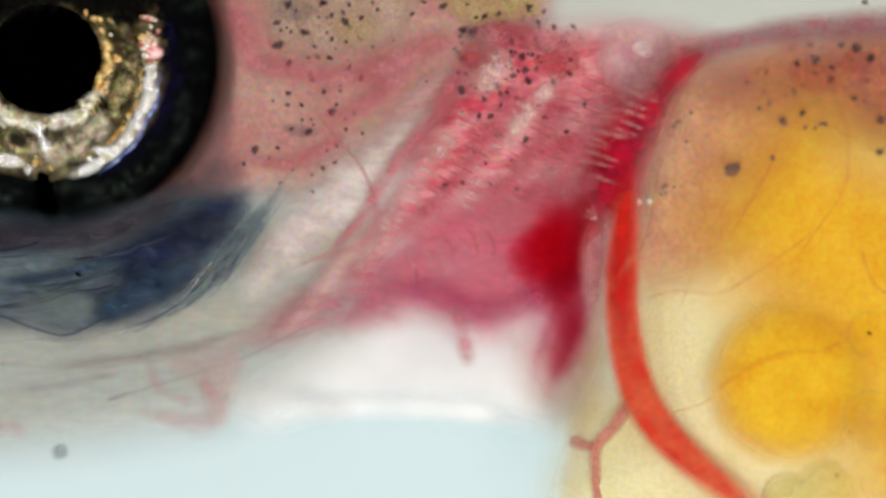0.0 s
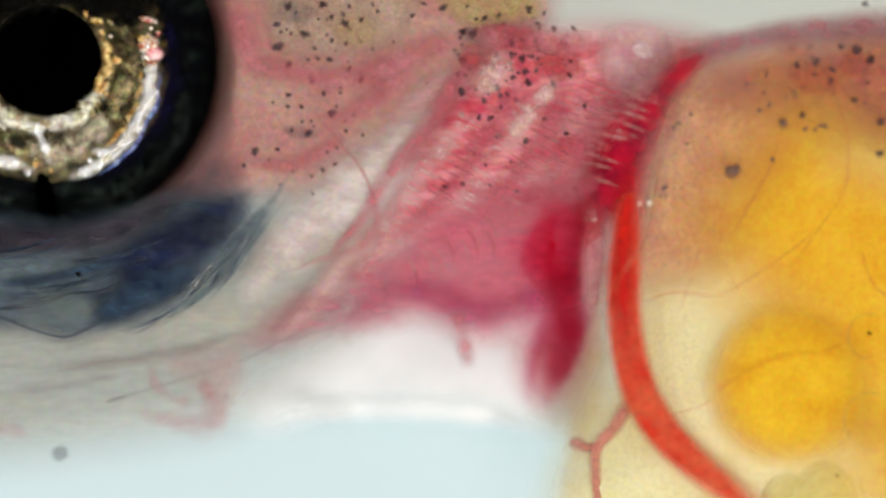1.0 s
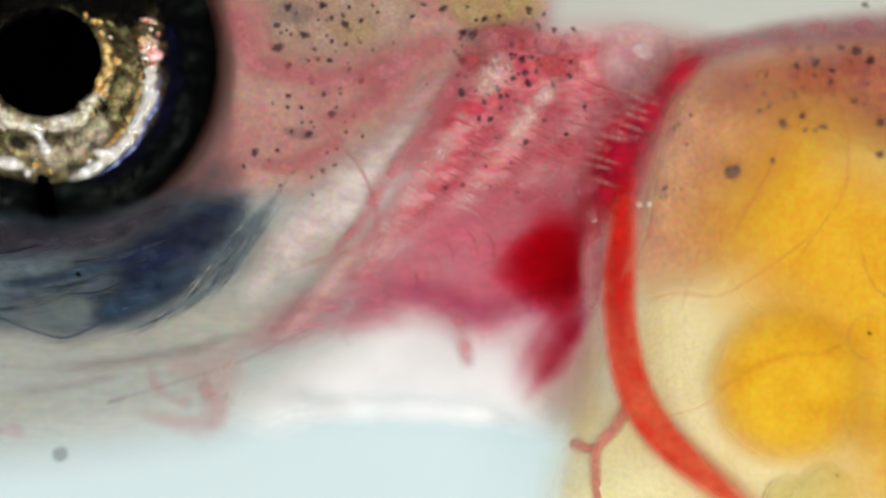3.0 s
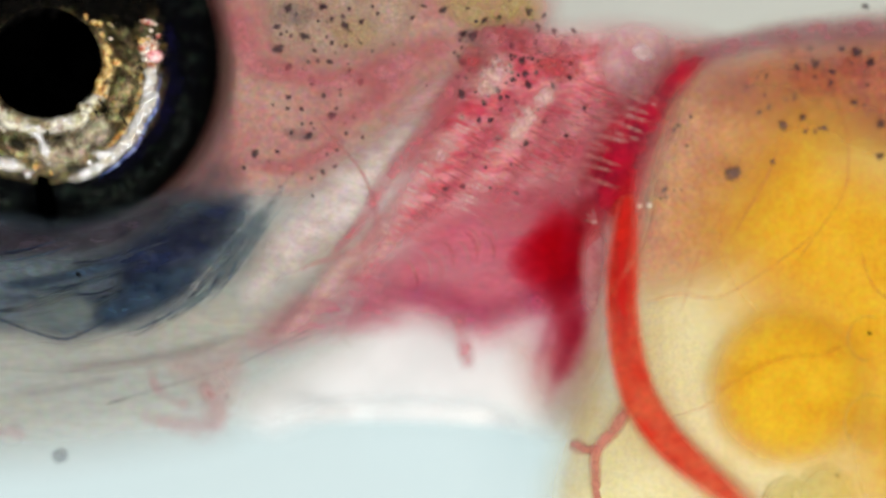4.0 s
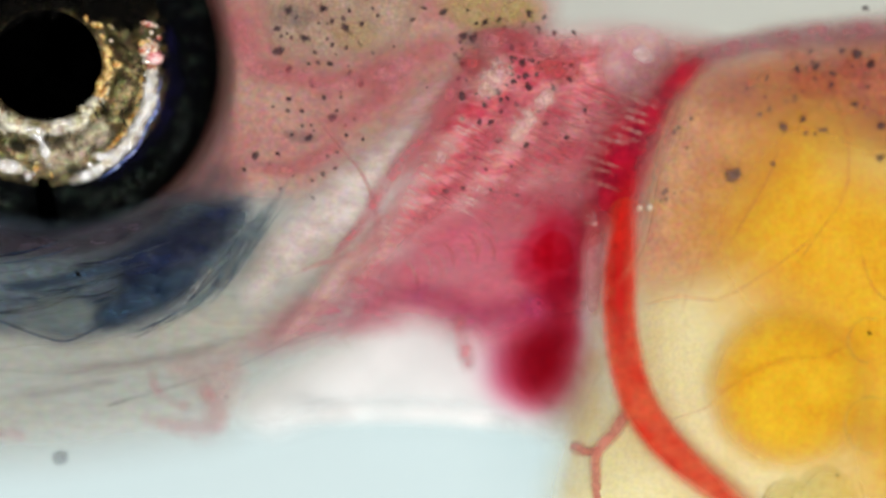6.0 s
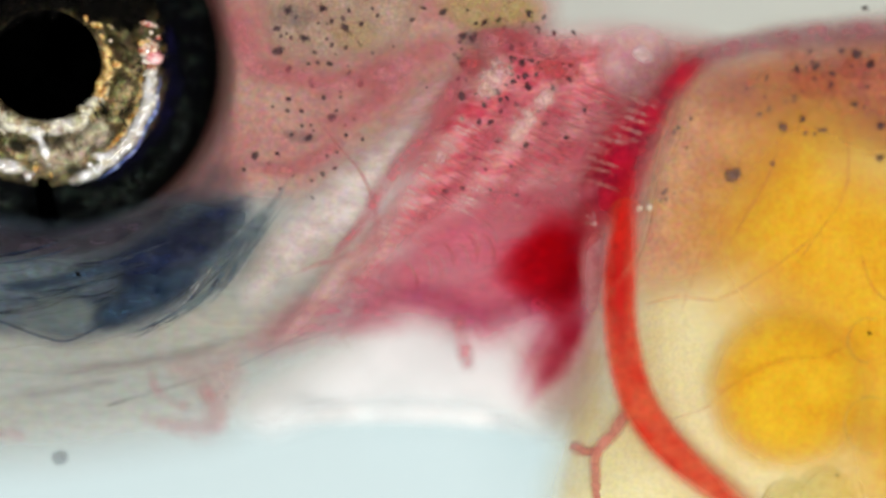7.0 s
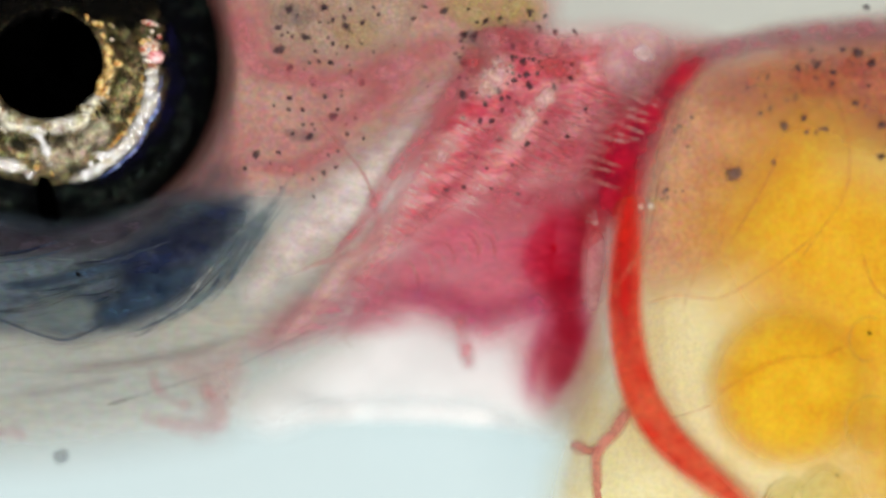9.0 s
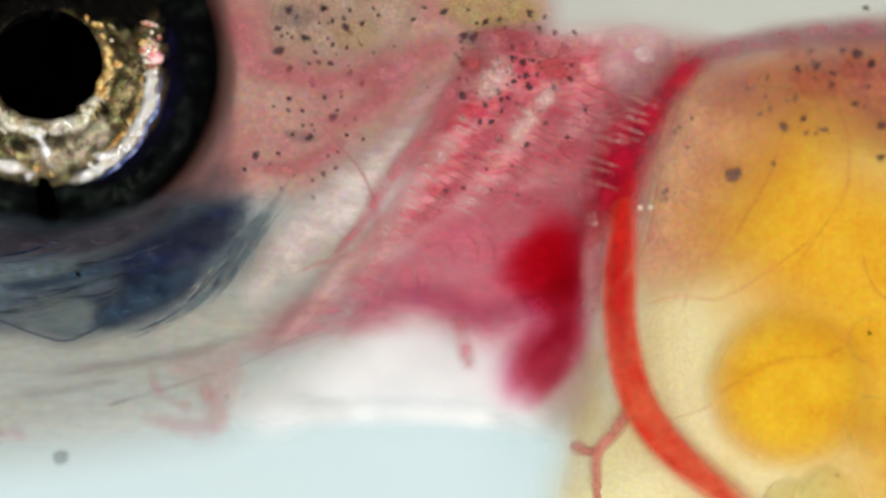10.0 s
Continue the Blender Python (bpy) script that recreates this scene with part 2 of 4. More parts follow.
M["band"] = tissue("sac_band", (178, 40, 96), (188, 66, 112), 0.55, blotch=50, grain=8, soft=True, curve=(0, 1), patchy=0.4, spec=0.02)
M["arch"] = tissue("gill_arch", (190, 70, 92), (204, 100, 112), 0.58, blotch=40, grain=7, soft=True, curve=(0, 1), patchy=0.4)
M["pale"] = tissue("pale_filament", (230, 170, 168), (236, 192, 186), 0.33, blotch=24, grain=6, soft=True, curve=(0, 1), patchy=0.6)
M["thin"] = tissue("thin_filament", (224, 150, 146), (228, 170, 160), 0.32, blotch=30, grain=6, soft=True, curve=(0, 1), patchy=0.5)
M["slit"] = tissue("gill_slit", (226, 180, 172), (234, 202, 194), 0.62, blotch=24, grain=7, soft=True, curve=(0, 1), patchy=0.5)
M["rose"] = tissue("rose_filament", (208, 84, 98), (216, 112, 120), 0.55, blotch=30, grain=6, soft=True, curve=(0, 1), patchy=0.5)
M["vein"] = tissue("vein_blood", (132, 8, 40), (184, 18, 48), 0.9, blotch=50, grain=7, soft=True, curve=(0, 0.95), patchy=0.06, spec=0.02, mottle=0.2)
M["stalk"] = blood("stalk_blood", (234, 148, 172), 0.95, (0.0, 0.9), 0.06)
M["sinus"] = blood("sinus_blood", (253, 150, 158), 0.9, (0.0, 1.0), 0.1)
# skin beside the eye, its shade put into the colour
M["dusk"] = tissue("mauve_eye_shading", (74, 62, 74), (96, 78, 86), 0.6, blotch=50, grain=8, soft=True, curve=(0, 1), patchy=0.2, mottle=0.2)
M["socket"] = tissue("shaded_eye_skin", (92, 66, 72), (124, 92, 94), 0.42, blotch=50, grain=8, soft=True, curve=(0, 1), patchy=0.2, mottle=0.2)
# near-white foil for the painted highlights of the iris
M["glint"] = tissue("foil_highlight", (236, 228, 208), (255, 255, 255), 0.85, blotch=14, grain=7, soft=True, curve=(0, 0.9), metal=0.75, rough=0.24, spec=1.0, bump=1.0, mottle=0.1, tint=0.4, patchy=0.1)
M["rosy_foil"] = tissue("rosy_foil", (255, 120, 130), (255, 220, 214), 0.95, blotch=14, grain=7, soft=True, curve=(0, 0.9), metal=0.4, rough=0.36, spec=0.8, bump=0.7, mottle=0.2, tint=0.4, patchy=0.1)
M["mottle"] = tissue("eye_mottle", (10, 14, 16), (66, 76, 70), 0.7, blotch=11, grain=6, soft=True, curve=(0, 1), contrast=(0.42, 0.7), mottle=0.4, tint=0.7, patchy=0.6, spec=0.03)
M["fold_line"] = tissue("fold_line", (132, 84, 60), (160, 110, 80), 0.5, blotch=40, grain=6, soft=True, curve=(0, 1), patchy=0.5)
M["speck"] = tissue("grey_speck", (104, 114, 120), (132, 138, 140), 0.6, blotch=12, grain=6, soft=True, curve=(0, 1), patchy=0.2)
M["jaw_band"] = tissue("jaw_band", (140, 124, 120), (164, 148, 140), 0.4, blotch=40, grain=8, soft=True, curve=(0, 1), fibre=(-10, 3), patchy=0.5)
M["ink"] = tissue("ink_pigment", (2, 2, 14), (10, 8, 34), 0.95, blotch=30, grain=7, soft=True, curve=(0, 0.8), spec=0.02, mottle=0.3)
M["stream"] = tissue("red_stream", (206, 10, 22), (216, 34, 24), 0.85, blotch=60, grain=7, soft=True, curve=(0, 1.1), patchy=0.1, spec=0.02)
M["vessel"] = tissue("vessel_blood", (218, 36, 18), (226, 100, 66), 0.97, blotch=50, grain=7, soft=True, curve=(0, 0.5), patchy=0.0, mottle=0.3, spec=0.04, contrast=(0.25, 0.75))
M["capillary"] = tissue("capillary_blood", (226, 140, 60), (224, 120, 80), 0.32, blotch=40, grain=6, soft=True, curve=(0, 1), patchy=0.5)
M["pinkband"] = tissue("pink_muscle", (200, 92, 104), (208, 128, 132), 0.6, blotch=50, grain=8, soft=True, curve=(0, 1), patchy=0.35)
M["yolk"] = tissue("yolk", (236, 222, 160), (243, 233, 178), 1.0, blotch=160, grain=8, soft=True, curve=(0, 0.42), patchy=0.0, mottle=0.08, bump=0.1, tint=0.24)
M["yellow"] = tissue("yellow_yolk", (246, 178, 14), (250, 196, 44), 0.88, blotch=120, grain=7, soft=True, curve=(0, 1), patchy=0.04, mottle=0.1)
M["oil"] = tissue("oil_droplet", (240, 174, 10), (246, 194, 34), 0.93, blotch=110, grain=7, soft=True, curve=(0.3, 0.95), patchy=0.05, mottle=0.1)
M["tan"] = tissue("tan_skin", (208, 140, 112), (218, 162, 118), 0.82, blotch=120, grain=7, soft=True, curve=(0, 0.82), patchy=0.15, mottle=0.18, tint=0.5)
M["back_blood"] = tissue("back_blood", (124, 44, 70), (158, 82, 94), 0.9, blotch=40, grain=7, soft=True, curve=(0, 1), patchy=0.3, mottle=0.2, tint=0.4)
M["back"] = tissue("back_skin", (168, 84, 78), (186, 112, 80), 0.95, blotch=60, grain=7, soft=True, curve=(0, 1), patchy=0.25, mottle=0.2, tint=0.45)
M["faint_amber"] = tissue("faint_amber", (232, 140, 20), (236, 150, 40), 0.25, blotch=40, grain=6, soft=True, curve=(0, 1), patchy=0.5)
M["clear"] = tissue("clear_droplet", (232, 216, 126), (238, 224, 150), 0.62, blotch=60, grain=7, soft=True, curve=(0, 1.0), mottle=0.1)
M["clear_fold"] = tissue("clear_fold", (236, 186, 128), (240, 206, 156), 0.13, blotch=40, grain=7, soft=True, curve=(0, 1), patchy=0.7)
M["rim"] = tissue("droplet_rim", (204, 180, 80), (212, 188, 100), 0.3, blotch=40, grain=6, soft=True, curve=(0, 1), patchy=0.5)
M["white"] = tissue("white_membrane", (248, 248, 248), (255, 255, 255), 0.85, blotch=120, grain=9, soft=True, curve=(0, 0.7), patchy=0.04, mottle=0.0, tint=0.0, bump=0)
M["fold"] = tissue("painted_bright_fold", (250, 255, 255), (255, 255, 255), 0.9, metal=0.15, rough=0.5, spec=0.6, blotch=120, grain=9, soft=True, curve=(0, 1), patchy=0.0, mottle=0.0, tint=0.0)
M["otic"] = tissue("ear_vesicle", (214, 158, 162), (222, 176, 176), 0.8, blotch=50, grain=9, soft=True, curve=(0, 1.1), spec=0.0, mottle=0.08, bump=0.1, patchy=0.1)
M["stone"] = tissue("ear_stone", (238, 212, 210), (248, 228, 226), 0.6, blotch=20, grain=8, soft=True, curve=(0, 1.3), patchy=0.3, mottle=0.05, bump=0.05)
M["olive"] = tissue("yellow_pigment", (204, 180, 92), (200, 172, 122), 0.5, blotch=30, grain=6, soft=True, curve=(0, 1), patchy=0.6)
M["tan_patch"] = tissue("tan_patch", (196, 166, 140), (190, 158, 140), 0.75, blotch=60, grain=6, soft=True, curve=(0, 1), patchy=0.4)
M["pigment"] = tissue("black_pigment", (38, 28, 38), (82, 58, 66), 0.92, blotch=10, grain=5, soft=True, curve=(0, 1.2), patchy=0.05)
M["faint"] = tissue("faint_pigment", (84, 66, 70), (110, 86, 84), 0.75, blotch=10, grain=5, soft=True, curve=(0, 1), patchy=0.2)
M["halo"] = blood("heart_wall", (253, 228, 236), 0.9, (0.0, 0.9), 0.03)
M["heart"] = blood("heart_muscle", (254, 200, 218), 1.0, (0.0, 0.95), 0.05)
M["blood"] = blood("heart_blood", (252, 178, 198), 1.0, (0.0, 1.1), 0.06)
M["wall"] = blood("ventricle_wall", (246, 208, 224), 1.0, (0.0, 0.9), 0.03)
M["rosy_muscle"] = blood("ventricle_muscle", (250, 202, 219), 1.0, (0.0, 0.95), 0.05)
M["rosy_blood"] = blood("ventricle_blood", (250, 206, 219), 1.0, (0.0, 0.98), 0.06)
M["blush"] = tissue("rose_skin", (208, 152, 150), (220, 176, 170), 0.75, blotch=50, grain=8, soft=True, curve=(0, 1), fibre=(-45, 3), patchy=0.2, mottle=0.12)
M["smear"] = tissue("pink_smear", (192, 112, 122), (200, 142, 144), 0.3, blotch=30, grain=7, soft=True, curve=(0, 1), patchy=0.6)
M["side"] = tissue("side_blood", (198, 104, 96), (210, 134, 116), 0.8, blotch=30, grain=9, soft=True, curve=(0, 0.9), patchy=0.3, bump=0.05, mottle=0.08, tint=0.12)
M["smudge_tan"] = tissue("tan_smudge", (204, 176, 110), (200, 168, 128), 0.35, blotch=20, grain=6, soft=True, curve=(0, 1), patchy=0.6)
M["smudge"] = tissue("grey_smudge", (104, 92, 96), (130, 112, 112), 0.3, blotch=16, grain=6, soft=True, curve=(0, 1), patchy=0.5)
M["smudge_red"] = tissue("rusty_smudge", (186, 60, 56), (190, 90, 66), 0.22, blotch=20, grain=6, soft=True, curve=(0, 1), patchy=0.7)
M["blood_net"] = tissue("blood_net", (180, 40, 54), (196, 76, 80), 0.5, blotch=24, grain=7, soft=True, curve=(0, 1.2), patchy=0.9)
M["haze"] = tissue("rosy_pouch", (222, 178, 168), (230, 198, 188), 0.5, blotch=60, grain=9, soft=True, curve=(0, 1), patchy=0.2, mottle=0.05, bump=0.05, tint=0.1)
M["flank"] = tissue("yolk_flank", (228, 188, 162), (232, 200, 174), 0.7, blotch=60, grain=9, soft=True, curve=(0, 1), patchy=0.3, mottle=0.08, bump=0.05, tint=0.25)
M["rosy_patch"] = tissue("rosy_patch", (208, 88, 110), (214, 118, 130), 0.5, blotch=30, grain=8, soft=True, curve=(0, 1), patchy=0.4, mottle=0.15)
M["jaw_blush"] = tissue("jaw_blush", (204, 146, 144), (208, 170, 164), 0.32, blotch=40, grain=8, soft=True, curve=(0, 1), patchy=0.5, mottle=0.1, tint=0.2)
M["cheek_blood"] = tissue("cheek_blood", (200, 92, 106), (208, 130, 134), 0.42, blotch=40, grain=7, soft=True, curve=(0, 1), patchy=0.5)
M["tail"] = tissue("gill_tail", (188, 76, 106), (198, 112, 130), 0.75, blotch=40, grain=8, soft=True, curve=(0, 1), fibre=(-35, 3), patchy=0.5, mottle=0.12, tint=0.25)
M["strip"] = tissue("clear_strip", (208, 124, 130), (216, 152, 150), 0.7, blotch=40, grain=9, soft=True, curve=(0, 1.0), patchy=0.12, mottle=0.08, bump=0.05, tint=0.12)
M["pupil"] = tissue("pupil_black", (0, 0, 0), (1, 1, 1), 1.0, spec=0.0, bump=0, mottle=0.0, rough=0.9)
M["fleck"] = tissue("iris_pigment", (8, 10, 8), (44, 42, 30), 0.95, blotch=14, grain=5, soft=True, curve=(0, 0.7), patchy=0.1, spec=0.05)
M["sclera"] = tissue("eye_pigment", (7, 9, 12), (48, 58, 52), 1.0, blotch=30, grain=7, contrast=(0.48, 0.82), spec=0.03, bump=0.5, mottle=0.5, tint=0.6)
# silver foil, whitened to carry the painted iris highlight
M["silver"] = tissue("silver_foil", (206, 196, 176), (255, 255, 255), 0.97, blotch=22, grain=10, soft=True, curve=(0, 0.9), metal=0.8, rough=0.26, spec=1.0, bump=1.0, mottle=0.2, contrast=(0.36, 0.5), tint=0.5, patchy=0.2)
M["gold"] = tissue("gold_foil", (170, 146, 88), (255, 252, 228), 0.95, blotch=24, grain=9, soft=True, curve=(0, 0.9), metal=0.6, rough=0.28, spec=0.8, bump=0.9, mottle=0.2, contrast=(0.34, 0.6), tint=0.5, patchy=0.4)
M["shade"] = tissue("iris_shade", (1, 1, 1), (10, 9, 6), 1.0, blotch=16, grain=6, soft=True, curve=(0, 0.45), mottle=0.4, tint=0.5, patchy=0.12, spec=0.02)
M["olive_foil"] = tissue("olive_foil", (76, 66, 40), (184, 168, 118), 0.8, blotch=30, grain=7, soft=True, curve=(0, 0.9), metal=0.3, rough=0.4, mottle=0.5, contrast=(0.4, 0.62), tint=0.7, patchy=0.5)
M["copper"] = tissue("copper_foil", (240, 96, 60), (255, 236, 214), 0.95, blotch=18, grain=8, soft=True, curve=(0, 0.9), metal=0.3, rough=0.35, spec=0.7, bump=0.5, mottle=0.4, contrast=(0.35, 0.58), tint=0.7, patchy=0.5)
M["blue_foil"] = tissue("blue_foil", (90, 120, 230), (190, 210, 255), 0.5, blotch=12, grain=5, soft=True, curve=(0, 0.9), metal=0.4, rough=0.4, spec=0.5, bump=0.5, mottle=0.4, tint=0.5, patchy=0.4)
M["amber_foil"] = tissue("amber_foil", (226, 156, 60), (255, 226, 150), 0.75, blotch=12, grain=5, soft=True, curve=(0, 0.9), metal=0.4, rough=0.4, spec=0.5, bump=0.5, mottle=0.4, tint=0.6, patchy=0.4)
M["iris"] = tissue("iris_foil", (54, 47, 28), (164, 148, 100), 1.0, blotch=30, grain=7, metal=0.4, rough=0.4, spec=0.3, bump=0.5, mottle=0.4, contrast=(0.36, 0.7), tint=0.7)
M["pearl"] = tissue("pearly_foil", (134, 122, 96), (222, 208, 176), 0.75, blotch=34, grain=8, soft=True, curve=(0, 1), metal=0.3, rough=0.4, spec=0.5, bump=0.4, mottle=0.2, tint=0.4, patchy=0.3)

lands = []


def land(ob):
    """Keep a part as ground on which small ones are laid."""
    me = ob.data
    lands.append(BVHTree.FromPolygons([v.co.copy() for v in me.vertices], [tuple(p.vertices) for p in me.polygons]))
    return ob


def top(x, y):
    """The height of the uppermost tissue at a place of the plan."""
    best = STAGE
    o = P(x, y, 900)
    for tree in lands:
        hit = tree.ray_cast(o, Vector((0, 0, -1)))
        if hit[0] is not None:
            best = max(best, hit[0].z / U)
    return best


def laid(name, pts, material, label="", lift=1.0, **more):
    """A strand along (x, y, radius), half sunk into the tissue under it."""
    return strand(name, [(x, y, top(x, y) + lift * r * 0.35, r) for x, y, r in pts], material, larva, label, **more)


def build_body():
    land(pillow("head", [(-400, -250), (200, -300), (760, -280), (980, -60), (1010, 30), (960, 150), (900, 230), (830, 290), (740, 330), (650, 360), (540, 380),
                         (450, 380), (360, 400), (200, 420), (-300, 410)], -200, 120, 150, 90, M["head"], larva, "pinkish grey translucent head tissue", relief=8, hollow=(77, 100, 335, 190)))
    land(pillow("lower_jaw", [(-300, 380), (200, 380), (400, 300), (600, 250), (760, 380), (720, 560), (640, 660), (500, 750), (340, 832), (-300, 852)],
                -190, 68, 120, 165, M["jaw"], larva, "pale cream grey translucent lower jaw"))
    land(pillow("yolk_sac", [(1170, 64), (1290, 36), (1400, 12), (1640, 2), (1900, 20), (2150, 250), (2250, 500), (2100, 800), (1800, 1000), (1400, 1060), (1100, 1040), (930, 910), (955, 750), (1016, 610),
                             (1038, 440), (1090, 260)], -230, 240, 240, 330, M["yolk"], larva, "cream yellow rounded yolk sac", step=12))
    land(pillow("chest_membrane", [(360, 700), (500, 590), (680, 480), (880, 460), (1060, 500), (1090, 740), (1000, 800), (820, 756), (600, 760), (460, 790)],
                -270, 8, 30, 110, M["white"], larva, "thin white translucent chest membrane"))
    land(pillow("cheek_muscle", [(744, 164), (812, 168), (776, 250), (735, 322), (690, 390), (600, 470), (440, 560), (400, 500), (450, 395), (525, 300), (600, 232), (670, 192)],
                -77, 10, 40, 84, M["pale_head"], larva, "pale whitish cheek muscle"))
    land(pillow("cheek_fold", [(670, 206), (740, 130), (810, 104), (806, 160), (756, 206)], -76, 8, 20, 40, M["blush"], larva, "pale rose fold of the cheek"))
    land(pillow("cheek_skin", [(470, 590), (550, 475), (640, 350), (720, 300), (740, 360), (680, 450), (580, 560), (510, 610)], -98, 8, 20, 50, M["blush"], larva,
                "pale rose skin between cheek and gill"))
    land(pillow("snout_patch", [(440, -80), (620, -100), (760, -40), (740, 60), (640, 112), (500, 108), (450, 60)], -100, 30, 30, 60, M["tan_patch"], larva, "tan yellow skin patch"))


def build_gills():
    land(pillow("gill_chamber", [(590, 490), (640, 385), (715, 225), (790, 120), (870, 30), (1010, 10), (1130, 6), (1290, 40), (1270, 130), (1220, 240), (1170, 330), (1100, 365), (990, 350),
                                 (900, 370), (820, 400), (740, 450), (680, 510), (630, 540)], -100, 42, 60, 90, M["gill"], larva, "rose pink gill chamber", relief=8, wave=30, step=6))
    land(pillow("gill_tail", [(392, 608), (440, 545), (520, 490), (620, 430), (720, 470), (730, 590), (640, 610), (560, 622), (460, 650)], -113, 4, 20, 84, M["tail"], larva,
                "faint mauve pink end of the gill", relief=4, wave=30))
    land(pillow("heart_sac", [(570, 580), (602, 490), (656, 405), (740, 320), (900, 250), (1116, 250), (1110, 400), (1098, 520), (1052, 586), (970, 598), (925, 614), (885, 634), (845, 638), (800, 620), (750, 600),
                              (700, 600), (650, 606), (604, 606)], -180, 64, 60, 92, M["sac"], larva, "magenta heart sac under the gills", relief=1, wave=26, step=6))
    land(strand("neck_vein", [(1300, 76, 30, 10), (1250, 92, 34, 28), (1210, 118, 38, 38), (1174, 160, 34, 48), (1138, 210, 22, 68), (1100, 275, 10, 88), (1084, 330, 6, 90), (1084, 382, -2, 66), (1086, 430, -20, 24)], M["vein"], larva, "dark red neck vein", around=20, flat=0.3, fade=14))
    for pts in ([(845, 70, 22), (805, 140, 20), (765, 205, 18), (725, 262, 17), (675, 325, 16), (645, 378, 13), (605, 425, 9), (570, 460, 4)],
                [(925, 120, 16), (900, 185, 16), (860, 245, 15), (815, 310, 14), (760, 370, 13), (690, 430, 12)],
                [(1010, 110, 18), (985, 200, 18), (940, 275, 17), (890, 340, 16), (830, 400, 14)],
                [(1060, 150, 16), (1035, 240, 16), (1000, 310, 16), (960, 370, 14)]):
        laid("gill_arch", [(x, y, r * 1.4) for x, y, r in pts], M["arch"], "dark pink gill arch", flat=0.35, wobble=0.25, fade=8)
    rnd = random.Random(5)
    # combs of filaments: start of the row, end of the row, how many, length, lean, width, colour
    for x0, y0, x1, y1, n, length, lean, r, mat in (
            (806, 195, 660, 396, 20, 56, 22, 8.5, "pale"), (905, 180, 790, 350, 15, 56, 24, 8.5, "pale"), (1000, 150, 880, 340, 15, 60, 22, 7, "pale"),
            (1112, 150, 1076, 236, 7, 60, 22, 4, "pale"), (1136, 110, 1090, 236, 8, 40, 24, 3.5, "thin"),
            (1050, 120, 1016, 300, 12, 80, 16, 5, "thin"), (840, 215, 700, 400, 15, 70, 26, 3.5, "rose"), (950, 180, 830, 370, 15, 80, 26, 3.5, "rose"),
            (1030, 130, 930, 350, 15, 80, 22, 3.5, "rose")):
        for k in range(n):
            t = (k + rnd.uniform(-0.25, 0.25)) / (n - 1)
            x, y = x0 + (x1 - x0) * t, y0 + (y1 - y0) * t
            w = radians(lean + rnd.uniform(-7, 7))
            q = length * rnd.uniform(0.6, 1.15)
            bend = rnd.uniform(-5, 7)
            pts = []
            for f in (0, 0.35, 0.7, 1):
                a, b = x + math.cos(w) * q * f, y + math.sin(w) * q * f + bend * f * f
                pts.append((a, b, r * (1.1 - 0.6 * f) * rnd.uniform(0.85, 1.15)))
            laid("gill_filament", pts, M[mat], per=4, around=8, flat=0.8)
    laid("gill_patch", [(840, 185, 16), (862, 145, 36), (885, 110, 38), (905, 80, 14)], M["slit"], "pale clear gill slit", flat=0.2, fade=8)
    laid("gill_patch", [(890, 275, 10), (915, 232, 26), (940, 195, 28), (970, 160, 24), (990, 125, 10)], M["slit"], "pale clear gill slit", flat=0.2, fade=8)
    laid("gill_patch", [(745, 315, 12), (780, 268, 26), (815, 228, 20)], M["slit"], "pale clear gill slit", flat=0.2, fade=8)
    laid("gill_patch", [(840, 400, 16), (900, 375, 30), (970, 350, 34), (1030, 330, 28), (1070, 300, 12)], M["rosy_patch"], "rosy tissue above the atrium", flat=0.1, fade=8)
    laid("heart_stalk", [(808, 540, 20), (818, 590, 22), (826, 625, 22), (830, 652, 12)], M["arch"], "pink drop below the heart sac", lift=1, flat=0.3)
    strand("heart_neck", [(992, 430, -100, 26), (998, 496, -100, 46), (1002, 545, -112, 46), (1010, 590, -160, 38), (1006, 630, -195, 18)], M["stalk"], larva, "rosy neck between the heart chambers", flat=0.4, fade=8)
    laid("sac_band", [(660, 520, 10), (710, 514, 32), (770, 522, 44), (850, 552, 44), (920, 540, 42), (1000, 500, 40), (1030, 440, 20)], M["band"], "dark magenta band of the heart sac", lift=0.2, flat=0.1, fade=14)
    for k in range(11):
        x, y = 700 + 16 * k + rnd.uniform(-8, 8), 455 - 6 * k + rnd.uniform(-14, 14)
        laid("heart_fibre", [(x, y, 2), (x + 16, y + 8, 4), (x + 26, y + 30, 4.5), (x + 26, y + 58, 2)], M["rose"] if k % 2 else M["thin"], per=4, around=8, flat=0.3)
    # bands of muscle and blood in the head
    for pts in ([(404, -20, 22), (430, 60, 24), (452, 108, 22), (520, 125, 20), (600, 135, 22), (680, 120, 26), (750, 85, 24), (840, 62, 22)],
                [(555, 215, 16), (630, 195, 20), (690, 150, 22), (740, 105, 14)], [(820, 60, 20), (900, 62, 24), (1000, 72, 22), (1060, 60, 14)],
                [(440, 280, 10), (500, 290, 14), (560, 270, 14), (620, 230, 10)]):
        laid("muscle_band", [(x, y, r * 1.5) for x, y, r in pts], M["pinkband"], "pink band of muscle", flat=0.12, wobble=0.1, fade=8, per=12)
    laid("fine_vessel", [(560, 200, 4), (600, 250, 4), (635, 290, 5), (655, 330, 7), (668, 380, 10), (655, 415, 11), (625, 440, 11), (570, 455, 8), (520, 475, 4)], M["cheek_blood"], "fine red vessel on the cheek")


